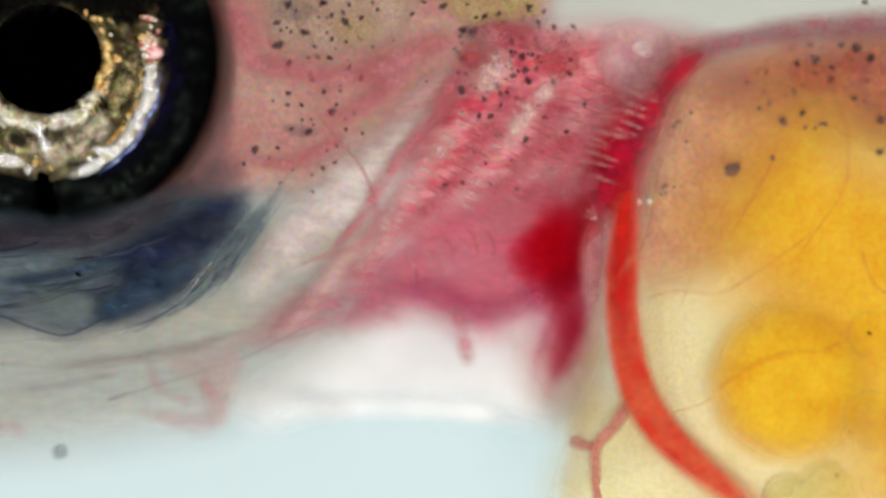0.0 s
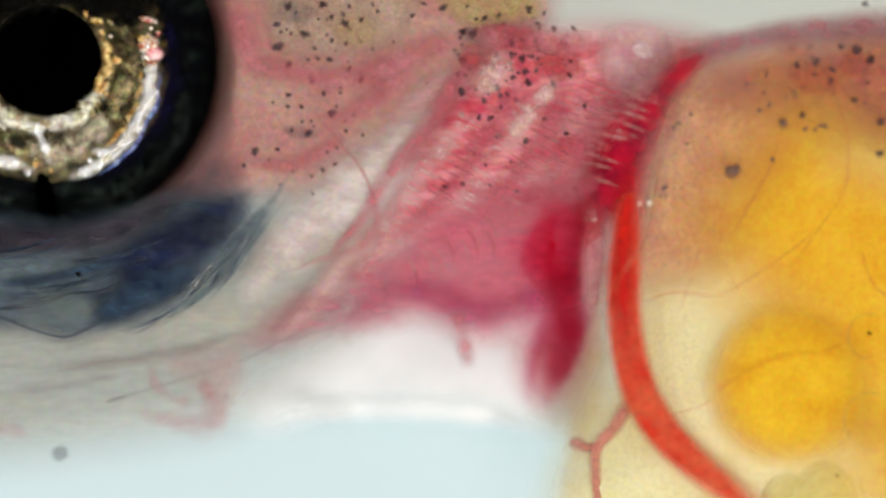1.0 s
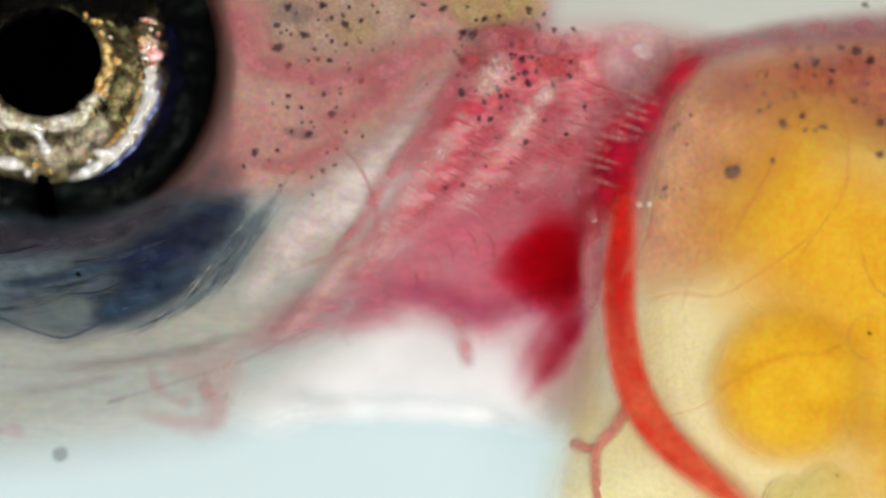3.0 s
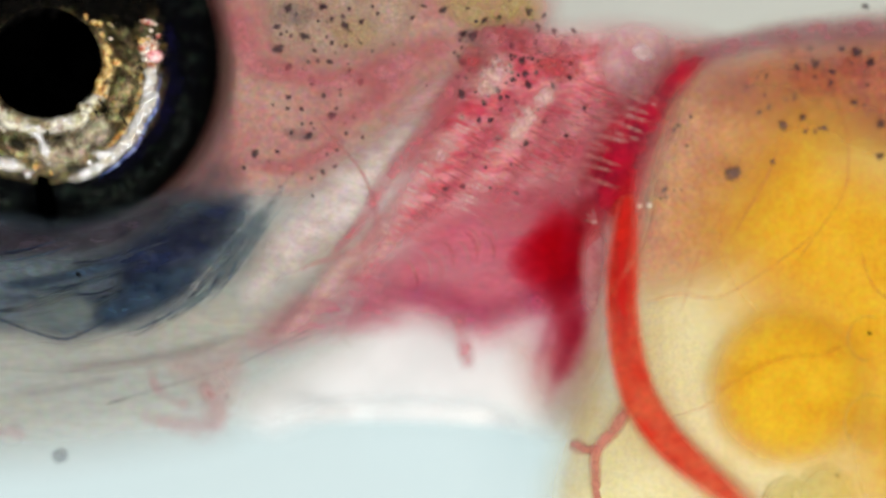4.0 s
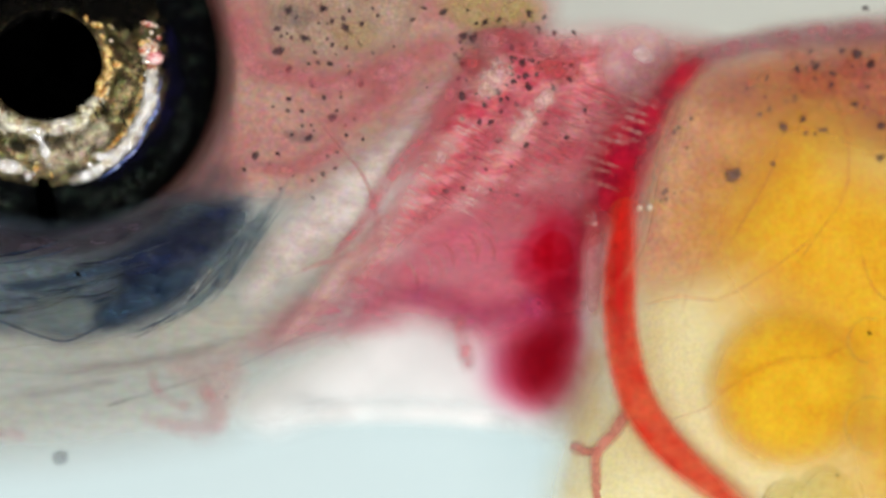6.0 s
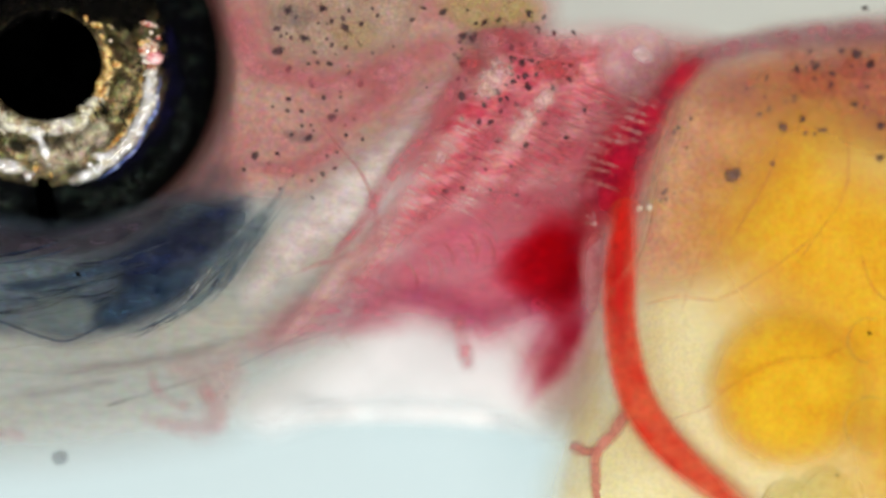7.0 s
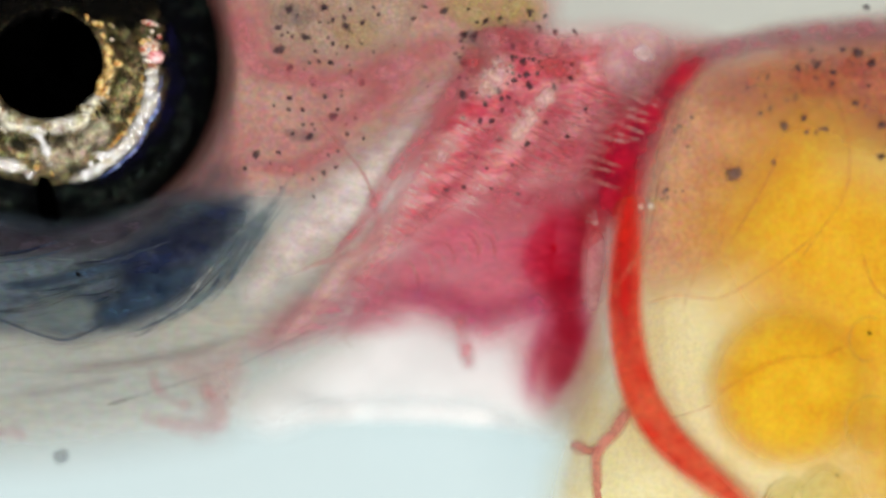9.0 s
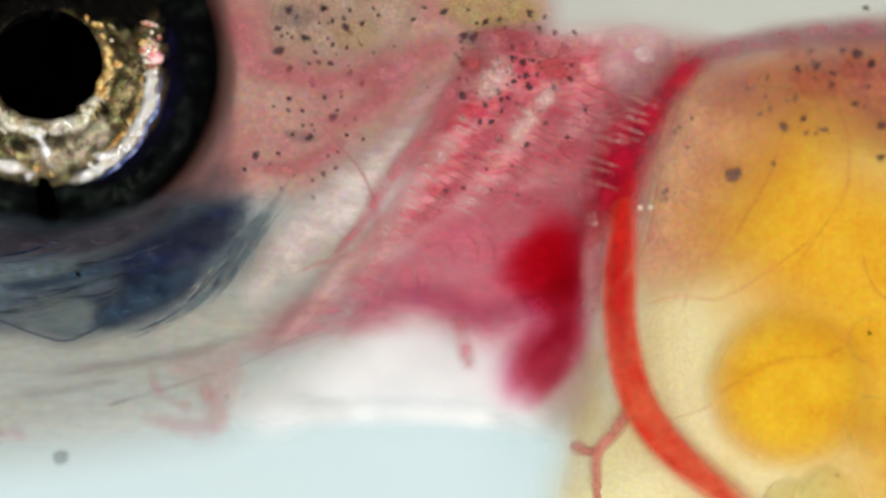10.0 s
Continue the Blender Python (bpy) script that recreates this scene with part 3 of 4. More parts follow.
def build_eye():
    eye = dome("eye", 77, 100, -230, 325, 317, 180, 0, M["sclera"], larva, "dark silver fish eye with black pupil", seg=96, rings=48)
    verts, faces, R, S = [], [], 30, 200
    for i in range(R + 1):
        t = i / R
        r = 101 + 119 * t
        for k in range(S):
            w = 2 * math.pi * k / S
            swell = 26 * math.exp(-((t - 0.12) / 0.14) ** 2) + 34 * math.exp(-((t - 0.72) / 0.2) ** 2) - 30 * t
            h = -50 + swell + 7 * noise.noise(Vector((math.cos(w) * 7, math.sin(w) * 7, t * 3))) + 2.5 * noise.noise(Vector((math.cos(w) * 30, math.sin(w) * 30, t * 6)))
            r2 = r * (1 + 0.03 * noise.noise(Vector((math.cos(w) * 3, math.sin(w) * 3, 8))) * t)
            verts.append(P(78 + r2 * math.cos(w), 104 + r2 * math.sin(w) * 0.98, h))
    for i in range(R):
        for k in range(S):
            a, b = i * S + k, i * S + (k + 1) % S
            faces.append((a, a + S, b + S, b)[::-1])
    mesh("iris", verts, faces, M["iris"], eye, "silver and gold metallic iris")
    rnd = random.Random(3)
    for k in range(150):
        w = radians(rnd.uniform(-170, 8) if k < 110 else rnd.uniform(0, 360))
        t = rnd.uniform(0.2, 1.0) if k < 110 else rnd.uniform(0.3, 0.6)
        r = 94 + 126 * t
        x, y = 80 + r * math.cos(w), 102 + r * math.sin(w) * 0.97
        swell = 34 * math.exp(-((t - 0.72) / 0.2) ** 2) - 30 * t
        dome("iris_fleck", x, y, -48 + swell, rnd.uniform(6, 20), rnd.uniform(4, 11), 5, math.degrees(-w) + rnd.uniform(-30, 30), M["fleck"], eye, seg=12, rings=6, lump=0.5, lump_size=1.6)
    # foil: from angle, to angle, ring radius at either end, width, colour
    names = {"silver": "silvery foil streak with the iris highlight painted in", "gold": "creamy gold foil streak of the iris", "olive_foil": "olive foil streak of the iris",
             "copper": "coppery foil streak of the iris", "pearl": "pale grey pearly part of the iris", "amber_foil": "amber foil streak of the iris", "ink": "navy black rim of the silver foil", "blue_foil": "painted blue glint along the silver foil"}
    for a, b, r, q0, w0, mat in ((-24, 70, 228, 232, 26, "ink"), (-26, 70, 152, 158, 34, "olive_foil"), (40, 96, 152, 168, 46, "pearl"), (96, 150, 160, 176, 34, "olive_foil"), (0, 80, 188, 214, 20, "silver"),
                                 (4, 66, 189, 210, 15, "silver"), (2, 60, 172, 190, 9, "amber_foil"), (4, 66, 205, 226, 7, "blue_foil"), (-14, 5, 188, 190, 24, "copper"), (102, 190, 192, 196, 28, "silver"), (-4, 182, 114, 120, 20, "gold"), (50, 130, 116, 120, 15, "silver"),
                                 (-24, 56, 112, 114, 14, "amber_foil"), (84, 104, 170, 150, 18, "pearl")):
        pts = []
        for k in range(13):
            w = radians(a + (b - a) * k / 12)
            q = r + (q0 - r) * k / 12 + 7 * noise.noise(Vector((k * 0.9, r, 0)))
            pts.append((77 + q * math.cos(w), 103 + q * math.sin(w), -30 if mat != "ink" else -40, w0 * (0.45 + 0.55 * math.sin(math.pi * k / 12)) * (1 + 0.5 * noise.noise(Vector((k * 1.3, r, 5))))))
        strand("iris_foil", pts, M[mat], eye, names[mat], flat=0.3, wobble=0.5, fade=12)
    strand("iris_foil", [(58, 218, -24, 12), (70, 240, -22, 10), (80, 262, -22, 11), (88, 290, -24, 7)], M["silver"], eye, names["silver"], flat=0.3, wobble=0.5)
    for k in range(17):      # a string of white beads paints the highlight along the silver ring
        a, q = radians(4 + 3.6 * k + rnd.uniform(-1.5, 1.5)), 189 + 1.2 * k + rnd.uniform(-4, 4)
        dome("iris_bead", 77 + q * math.cos(a), 103 + q * math.sin(a), -20, rnd.uniform(9, 19), rnd.uniform(6, 10), 4, -math.degrees(a) + rnd.uniform(-30, 30), M["glint"], eye, seg=20, rings=12, lump=0.5, lump_size=1.6, power=2.0)
    # coloured foil blobs; the glint ones are painted highlights
    for x, y, rx, ry, mat in ((262, 78, 22, 18, "copper"), (273, 91, 19, 16, "rosy_foil"), (263, 80, 10, 8, "glint"), (258, 98, 12, 7, "glint"), (252, 66, 13, 9, "amber_foil"), (12, 284, 34, 16, "glint"), (150, 184, 20, 10, "gold"), (112, 208, 24, 9, "glint"),
                              (60, 220, 24, 8, "glint"), (174, 140, 9, 18, "amber_foil"), (182, 268, 24, 12, "glint"), (205, 103, 14, 9, "amber_foil"), (262, 32, 20, 7, "copper"), (168, 34, 16, 8, "amber_foil")):
        dome("iris_bead", x, y, -19, rx, ry, 5, 10, M[mat], eye, seg=20, rings=12, lump=0.3, power=2.0)
    for a, b, r, w0 in ((40, 84, 268, 40), (94, 150, 262, 42), (20, 46, 272, 26)):
        pts = [(77 + r * math.cos(radians(a + (b - a) * k / 8)), 100 + r * math.sin(radians(a + (b - a) * k / 8)), -118, w0 * (0.5 + 0.5 * math.sin(math.pi * k / 8))) for k in range(9)]
        strand("eye_mottle", pts, M["mottle"], eye, "grey green mottled skin of the eyeball", flat=0.4, wobble=0.3, fade=10)
    strand("iris_fold", [(8, 236, -22, 8), (30, 248, -20, 14), (48, 262, -22, 10)], M["fleck"], eye, "dark olive hollow of the iris", flat=0.3, wobble=0.4, fade=6)
    # near-black mottled sheets laid over the upper half of the iris
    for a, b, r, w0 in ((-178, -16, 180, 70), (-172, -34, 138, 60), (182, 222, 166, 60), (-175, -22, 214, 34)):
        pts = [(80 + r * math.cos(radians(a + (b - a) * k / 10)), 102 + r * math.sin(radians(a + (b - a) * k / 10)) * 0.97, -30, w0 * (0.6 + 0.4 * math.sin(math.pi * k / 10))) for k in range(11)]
        strand("iris_shade", pts, M["shade"], eye, "dark mottled sheet over the upper iris", flat=0.12, wobble=0.3, fade=10)
    for k in range(26):
        a = rnd.uniform(0, 180)
        w, r0 = radians(a), rnd.uniform(108, 150)
        r1 = min(r0 + rnd.uniform(20, 60), 190)
        pts = [(80 + q * math.cos(w + (q - r0) * 0.002), 102 + q * math.sin(w + (q - r0) * 0.002) * 0.97, -26, rnd.uniform(2, 5)) for q in np.linspace(r0, r1, 4)]
        strand("iris_thread", pts, M["fleck" if k % 2 else "olive_foil"], eye, per=4, around=8, flat=0.3, wobble=0.5)
    for k in range(600):
        a, r = rnd.uniform(-180, 180), rnd.uniform(108, 216)
        rim = 0.55 * math.exp(-((r - 198) / 11) ** 2) * (1.0 if -20 < a < 72 or a > 92 or a < -176 else 0.06)
        bore = 0.4 * math.exp(-((r - 116) / 9) ** 2) * (1.0 if -35 < a < 180 else 0.12)
        if rnd.random() > rim + bore + (0.06 if 50 < a < 180 else 0.14 if -5 < a < 180 else 0.04):
            continue
        pick = rnd.random()
        if rim > 0.15:
            kind = "copper" if -24 < a < 0 and pick < 0.7 else "blue_foil" if r > 203 and pick < 0.5 else "amber_foil" if r < 192 and pick < 0.5 else "silver"
        elif bore > 0.15:
            kind = "amber_foil" if a < 50 and pick < 0.5 else "copper" if a < 30 and pick < 0.7 else "gold"
        else:
            kind = "gold" if a > 50 and pick < 0.5 else "olive_foil" if pick < 0.85 else "amber_foil"
        w, big = radians(a), rnd.uniform(0.5, 1.5)
        dome("iris_flake", 80 + r * math.cos(w), 102 + r * math.sin(w) * 0.97, -24 + rnd.uniform(-4, 4), rnd.uniform(5, 10) * big, rnd.uniform(4, 7) * big, 2.5, -a + rnd.uniform(-30, 30),
             M[kind], eye, seg=12, rings=8, lump=0.4, lump_size=1.6, power=2.0)
    dome("pupil", 72, 104, -75, 107, 110, 62, 0, M["pupil"], eye, "deep black pupil", seg=64, rings=32)
    eye.location = (0, 0, -58 * U)
    strand("iris_cleft", [(70, 296, -60, 6), (76, 330, -76, 15), (83, 370, -110, 16), (92, 402, -150, 9)], M["pupil"], eye, "black cleft of the iris", flat=0.9)


def build_blue():
    # soft dark strands paint the eye's shade onto the skin around it
    laid("eye_socket", [(77 + (334 + 10 * k) * math.cos(radians(6 + 14 * k)), 100 + (328 + 8 * k) * math.sin(radians(6 + 14 * k)), 14 + 10 * k) for k in range(5)], M["socket"], "skin round the eye with the eye's shade painted in", flat=0.1, fade=12, per=10)
    laid("eye_socket", [(430, 262, 24), (402, 300, 50), (362, 342, 62), (304, 384, 60), (230, 415, 46), (160, 434, 20)], M["dusk"], "mauve skin below the eye with shade painted in", flat=0.1, fade=12, per=10)
    land(pillow("throat_membrane", [(-160, 340), (100, 370), (220, 345), (300, 318), (400, 318), (466, 345), (458, 428), (385, 515), (300, 570), (200, 604), (115, 622), (40, 606), (-160, 570)],
                -105, 46, 30, 66, M["blue"], larva, "blue grey throat membrane under the eye", relief=10, wave=40, step=6))
    land(pillow("navy_wedge", [(462, 314), (432, 388), (384, 458), (312, 488), (350, 506), (270, 562), (180, 590), (174, 560), (196, 500), (150, 486), (110, 452), (190, 425), (260, 385), (340, 345)],
                -52, 10, 10, 58, M["navy"], larva, "dark navy wedge of pigment", relief=8, wave=30, step=6))
    land(pillow("umber_band", [(-120, 370), (110, 385), (230, 355), (300, 316), (350, 312), (340, 352), (280, 408), (180, 452), (60, 462), (-120, 455)],
                -54, 12, 10, 34, M["umber"], larva, "umber grey band beside the eye", relief=6, wave=30, step=6))
    for pts, mat, text in (([(150, 580, 10), (200, 545, 40), (260, 510, 46), (320, 485, 36), (370, 460, 12)], "teal", "teal blue pigmented fold"),
                           ([(-30, 500, 16), (60, 495, 14), (150, 475, 14), (240, 455, 16)], "teal", "teal blue pigmented fold"),
                           ([(180, 590, 12), (260, 562, 22), (330, 530, 20), (390, 490, 10)], "mist", "misty blue clear fold"),
                           ([(380, 500, 14), (420, 455, 32), (450, 410, 32), (480, 370, 14)], "mist", "misty blue clear fold")):
        laid("dark_fold", pts, M[mat], text, flat=0.12, wobble=0.2, fade=10, per=12)
    laid("pale_fold", [(0, 545, 8), (50, 548, 34), (105, 548, 46), (150, 540, 34), (180, 525, 8)], M["pane"], "pale grey clear fold", flat=0.12, fade=10, per=10)
    laid("pale_fold", [(20, 480, 5), (80, 520, 10), (140, 505, 12), (200, 480, 6)], M["grey_fold"], "pale grey clear fold", flat=0.4)
    laid("membrane_edge", [(-30, 546, 2), (20, 567, 3), (60, 582, 3), (110, 594, 3.4), (150, 581, 3.4), (200, 555, 2)], M["teal"], "dark edge of the membrane")
    rnd = random.Random(9)
    for k in range(34):
        f = k / 33
        x, y = 508 - 60 * f + rnd.uniform(-14, 14), 335 + 42 * f + rnd.uniform(-12, 12)
        a, b = 446 - 90 * f + rnd.uniform(-16, 16), 436 + 62 * f + rnd.uniform(-14, 14)
        c, d = 366 - 150 * f + rnd.uniform(-20, 20), 528 + 62 * f + rnd.uniform(-10, 10)
        w = rnd.uniform(1.6, 4.2)
        laid("throat_fibre", [(x, y, w * 0.4), (a, b, w), ((a + c) / 2 + 8, (b + d) / 2 + 6, w * 0.9), (c, d, w * 0.4)], M[("mist", "grey_fold", "teal", "mist", "fibre", "jaw_line")[k % 6]], around=8, flat=0.4, fade=6)
    for k in range(18):      # feathery blue ends over the cheek
        f = k / 17
        x, y = 528 - 50 * f + rnd.uniform(-12, 12), 300 + 40 * f + rnd.uniform(-10, 10)
        a, b = 470 - 60 * f + rnd.uniform(-10, 10), 384 + 40 * f + rnd.uniform(-10, 10)
        c, d = 430 - 80 * f + rnd.uniform(-14, 14), 462 + 30 * f + rnd.uniform(-10, 10)
        w = rnd.uniform(2.0, 5.0)
        laid("throat_fibre", [(x, y, w * 0.6), (a, b, w), (c, d, w * 0.5)], M["mist"], around=8, flat=0.4, fade=6)
    for k in range(22):      # fine streaks along the membrane
        x0, y0 = rnd.uniform(-60, 120), rnd.uniform(440, 560)
        run, w = rnd.uniform(110, 230), rnd.uniform(1.6, 4.0)
        pts = [(x0 + run * f, y0 - 46 * f * f * run / 200 + rnd.uniform(-3, 3), w * (0.4 + math.sin(math.pi * f) * 0.6)) for f in (0, 0.33, 0.66, 1)]
        laid("throat_streak", pts, M[("teal", "grey_fold", "navy", "mist")[k % 4]], around=8, flat=0.4, fade=6)
    for k in range(16):      # teal hems where the membrane meets the jaw
        f = k / 15
        x, y = 200 + 250 * f + rnd.uniform(-10, 14), 590 - 70 * f - 120 * f * f + rnd.uniform(-10, 14)
        q, w = rnd.uniform(30, 70), rnd.uniform(1.5, 3.4)
        a = radians(-20 - 36 * f + rnd.uniform(-8, 8))
        laid("throat_streak", [(x, y, w * 0.4), (x + q * 0.5 * math.cos(a), y + q * 0.5 * math.sin(a) + rnd.uniform(-4, 4), w), (x + q * math.cos(a), y + q * math.sin(a), w * 0.4)], M["teal" if k % 3 else "mist"], around=8, flat=0.4)
    for pts in ([(-10, 462, 2), (30, 472, 2.5), (70, 487, 2)], [(40, 446, 2), (130, 452, 2.5), (200, 450, 2.5), (270, 440, 2)], [(60, 532, 2), (110, 510, 2.5), (170, 495, 2)],
                [(170, 566, 2), (230, 552, 2.5), (300, 540, 2)]):
        laid("throat_fibre", [(x, y, r * 1.4) for x, y, r in pts], M["grey_fold"], around=8, flat=0.4)


def build_jaw():
    laid("jaw_hair", [(188, 708, 1.2), (280, 682, 1.8), (360, 657, 1.8), (430, 634, 2), (500, 600, 1.6), (560, 570, 1.2)], M["dark_line"], "fine dark hair line", around=8)
    for pts in ([(60, 668, 3), (180, 640, 4), (300, 622, 3), (400, 590, 2)], [(0, 690, 3), (120, 664, 4), (260, 640, 3)], [(-20, 612, 3), (60, 600, 4), (140, 602, 3), (300, 560, 3)],
                [(480, 610, 2), (580, 580, 2.5), (680, 548, 2)], [(600, 560, 2), (612, 600, 3), (628, 610, 2)], [(-30, 640, 4), (60, 650, 5), (160, 652, 4)]):
        laid("jaw_fibre", pts, M["jaw_line"], around=8, flat=0.4)
    for pts in ([(350, 670, 8), (375, 700, 10), (388, 730, 12), (360, 755, 14), (310, 745, 10), (235, 728, 5)], [(270, 640, 5), (272, 675, 6), (300, 700, 6), (345, 712, 7)],
                [(-20, 752, 6), (20, 760, 8), (45, 768, 4)]):
        laid("jaw_vessel", [(x, y, r * 2.4) for x, y, r in pts], M["smear"], "faint pink jaw vessel", flat=0.4)
    pillow("jaw_blush", [(270, 640), (340, 600), (420, 590), (450, 650), (410, 740), (350, 775), (270, 755), (340, 715)], -116, 4, 4, 40, M["jaw_blush"], larva, "faint pink blush of the jaw")
    # the jaw's darker shading, painted as two soft strands
    for pts in ([(40, 655, 8), (150, 644, 16), (260, 630, 18), (360, 610, 16), (440, 582, 8)], [(-40, 700, 8), (60, 690, 14), (160, 672, 12), (240, 655, 6)]):
        laid("jaw_band", pts, M["jaw_band"], "soft shading of the jaw painted as a brownish grey band", flat=0.1, fade=10, per=10)
    laid("jaw_hair", [(184, 711, 2.6), (200, 706, 3), (226, 699, 2)], M["dark_line"], "thick end of the dark hair line", around=8)
    # light refracted along the fold, painted as a white strand
    laid("membrane_fold", [(430, 756, 8), (520, 732, 22), (620, 722, 30), (720, 722, 30), (810, 728, 28), (890, 738, 24), (960, 764, 8)], M["fold"], "membrane fold with its refracted light painted white", lift=1, flat=0.08, fade=16, per=10)


def build_yolk():
    land(pillow("yolk_skin", [(1176, 72), (1400, 18), (1640, 12), (1660, 300), (1500, 300), (1460, 400), (1350, 480), (1220, 540), (1090, 530), (1058, 430), (1092, 300), (1134, 160)], -16, 34, 20, 140, M["tan"], larva,
                "tan pink skin over the yolk"))
    land(pillow("back_skin", [(1170, 68), (1300, 30), (1420, 0), (1700, -10), (1760, 150), (1600, 300), (1460, 290), (1340, 250), (1230, 230)], 19, 6, 2, 170, M["back"], larva,
                "purplish pink skin of the back"))
    land(pillow("yellow_yolk_mass", [(1400, 84), (1300, 130), (1216, 220), (1150, 330), (1140, 430), (1200, 580), (1320, 700), (1380, 800), (1440, 960), (1640, 1040), (2000, 800), (2000, 160), (1640, 160), (1500, 104)],
                26, 10, 18, 270, M["yellow"], larva, "bright yellow yolk mass", step=10))
    land(dome("oil_droplet", 1396, 680, 36, 166, 166, 4, 0, M["oil"], larva, "round golden oil droplet"))
    for x, y, r in ((1540, 742, 46), (1536, 592, 36), (1460, 880, 60), (1395, 885, 45)):
        land(dome("oil_droplet", x, y, 10, r, r * 1.1, r * 0.2, 0, M["clear"], larva, "pale clear oil droplet"))
        laid("droplet_rim", [(x + r * math.cos(w), y + 1.1 * r * math.sin(w), 3) for w in np.linspace(1.4, 5.2, 9)], M["rim"], "amber rim of a droplet")
    land(dome("ear_vesicle", 1127, 100, -46, 76, 72, 8, 0, M["otic"], larva, "pale pink ear vesicle"))
    dome("ear_stone", 1138, 86, -30, 24, 16, 5, 20, M["stone"], larva, "whitish ear stone", seg=28, rings=14, lump=0.3, lump_size=1.5)
    for pts in ([(1130, 532, 3), (1200, 514, 4), (1270, 519, 3), (1340, 482, 3), (1400, 440, 3), (1450, 400, 2)], [(1285, 430, 2.5), (1320, 370, 3), (1360, 300, 3), (1380, 240, 2)],
                [(1480, 170, 3), (1500, 250, 4), (1494, 330, 3), (1450, 400, 3), (1400, 470, 2)],
                [(1175, 735, 2), (1240, 715, 3), (1262, 700, 3)], [(1200, 560, 2), (1225, 480, 2.5), (1240, 430, 2)], [(1520, 430, 2), (1545, 500, 3), (1600, 540, 3)]):
        laid("yolk_capillary", pts, M["capillary"], "fine orange capillary on the yolk", around=8)
    for pts, mat in (([(1208, 125, 3), (1178, 215, 4), (1156, 300, 4), (1147, 370, 4), (1128, 430, 5), (1105, 470, 4), (1060, 530, 3), (1025, 572, 2)], "clear_fold"),
                     ([(1222, 150, 2), (1200, 240, 2), (1168, 300, 2.5), (1154, 380, 2.5), (1134, 450, 2)], "capillary"),
                     ([(1226, 140, 2), (1194, 225, 2.2), (1166, 300, 2.4), (1154, 370, 2.4), (1140, 425, 2.2), (1120, 464, 2)], "fold_line"), ([(1180, 210, 1.6), (1160, 275, 2), (1148, 335, 2), (1142, 400, 1.8)], "fold_line"),
                     ([(1190, 170, 2), (1160, 260, 2), (1140, 330, 2), (1136, 400, 2)], "capillary")):
        laid("yolk_fold", pts, M[mat], "thin fold of the yolk membrane", around=8, lift=3)
    laid("yolk_capillary", [(1255, 700, 6), (1320, 655, 8), (1390, 626, 8), (1450, 622, 7), (1500, 600, 4)], M["faint_amber"], "amber vein on the oil droplet", around=8)
    # two pale glossy beads stand in for lamp glints on the yolk fold
    for x, y in ((1131, 358), (1149, 357)):
        dome("wet_bead", x, y, top(x, y) + 8, 5, 5, 5, 0, M["bead"], larva, "tiny pale bead put in as a lamp glint", seg=16, rings=10)


def build_vessels():
    laid("back_vein", [(1200, 104, 40), (1246, 88, 40), (1310, 72, 34), (1380, 56, 34), (1470, 50, 40), (1620, 44, 46), (1900, 40, 50)], M["back_blood"], "purplish pink back vein", lift=0.3, flat=0.2, fade=12)
    laid("side_vessel", [(1116, 700, 20), (1088, 752, 18), (1057, 790, 15), (1054, 840, 14), (1062, 910, 14)], M["side"], "pink side vessel", flat=0.4)
    laid("side_vessel", [(1066, 784, 10), (1042, 790, 12), (1020, 783, 18), (1006, 778, 10)], M["side"], "pink side vessel stub", flat=0.4)
    strand("clear_strip", [(1062, 366, -20, 14), (1056, 420, -20, 34), (1052, 480, -28, 34), (1048, 530, -60, 22), (1044, 570, -90, 8)], M["strip"], larva, "pale clear strip beside the heart", flat=0.2, fade=8)
    for a, b in ((1036, 370), (1047, 362), (1030, 384)):
        laid("heart_sinew", [(1056, 392, 4), ((1056 + a) / 2, (385 + b) / 2, 2.5), (a, b, 1.2)], M["pale"], "pale sinew beside the heart", around=8)


def build_haze():
    pillow("chest_flank", [(1034, 372), (1086, 384), (1100, 560), (1100, 700), (1070, 790), (1050, 900), (984, 900), (990, 780), (1000, 680), (1024, 560)], -258, 3, 8, 44, M["flank"], larva, "thin rosy tan skin between heart and yolk")
    pillow("heart_pouch", [(870, 580), (1000, 560), (1070, 620), (1070, 740), (990, 780), (910, 720)], -256, 6, 4, 80, M["haze"], larva, "thin rosy pouch round the ventricle")
    strand("yolk_fold", [(1152, 385, 30, 3), (1128, 440, 56, 5), (1104, 476, 80, 5), (1070, 525, 50, 4), (1026, 574, -20, 2.5)], M["clear_fold"], larva, "thin fold of the yolk membrane", around=8)


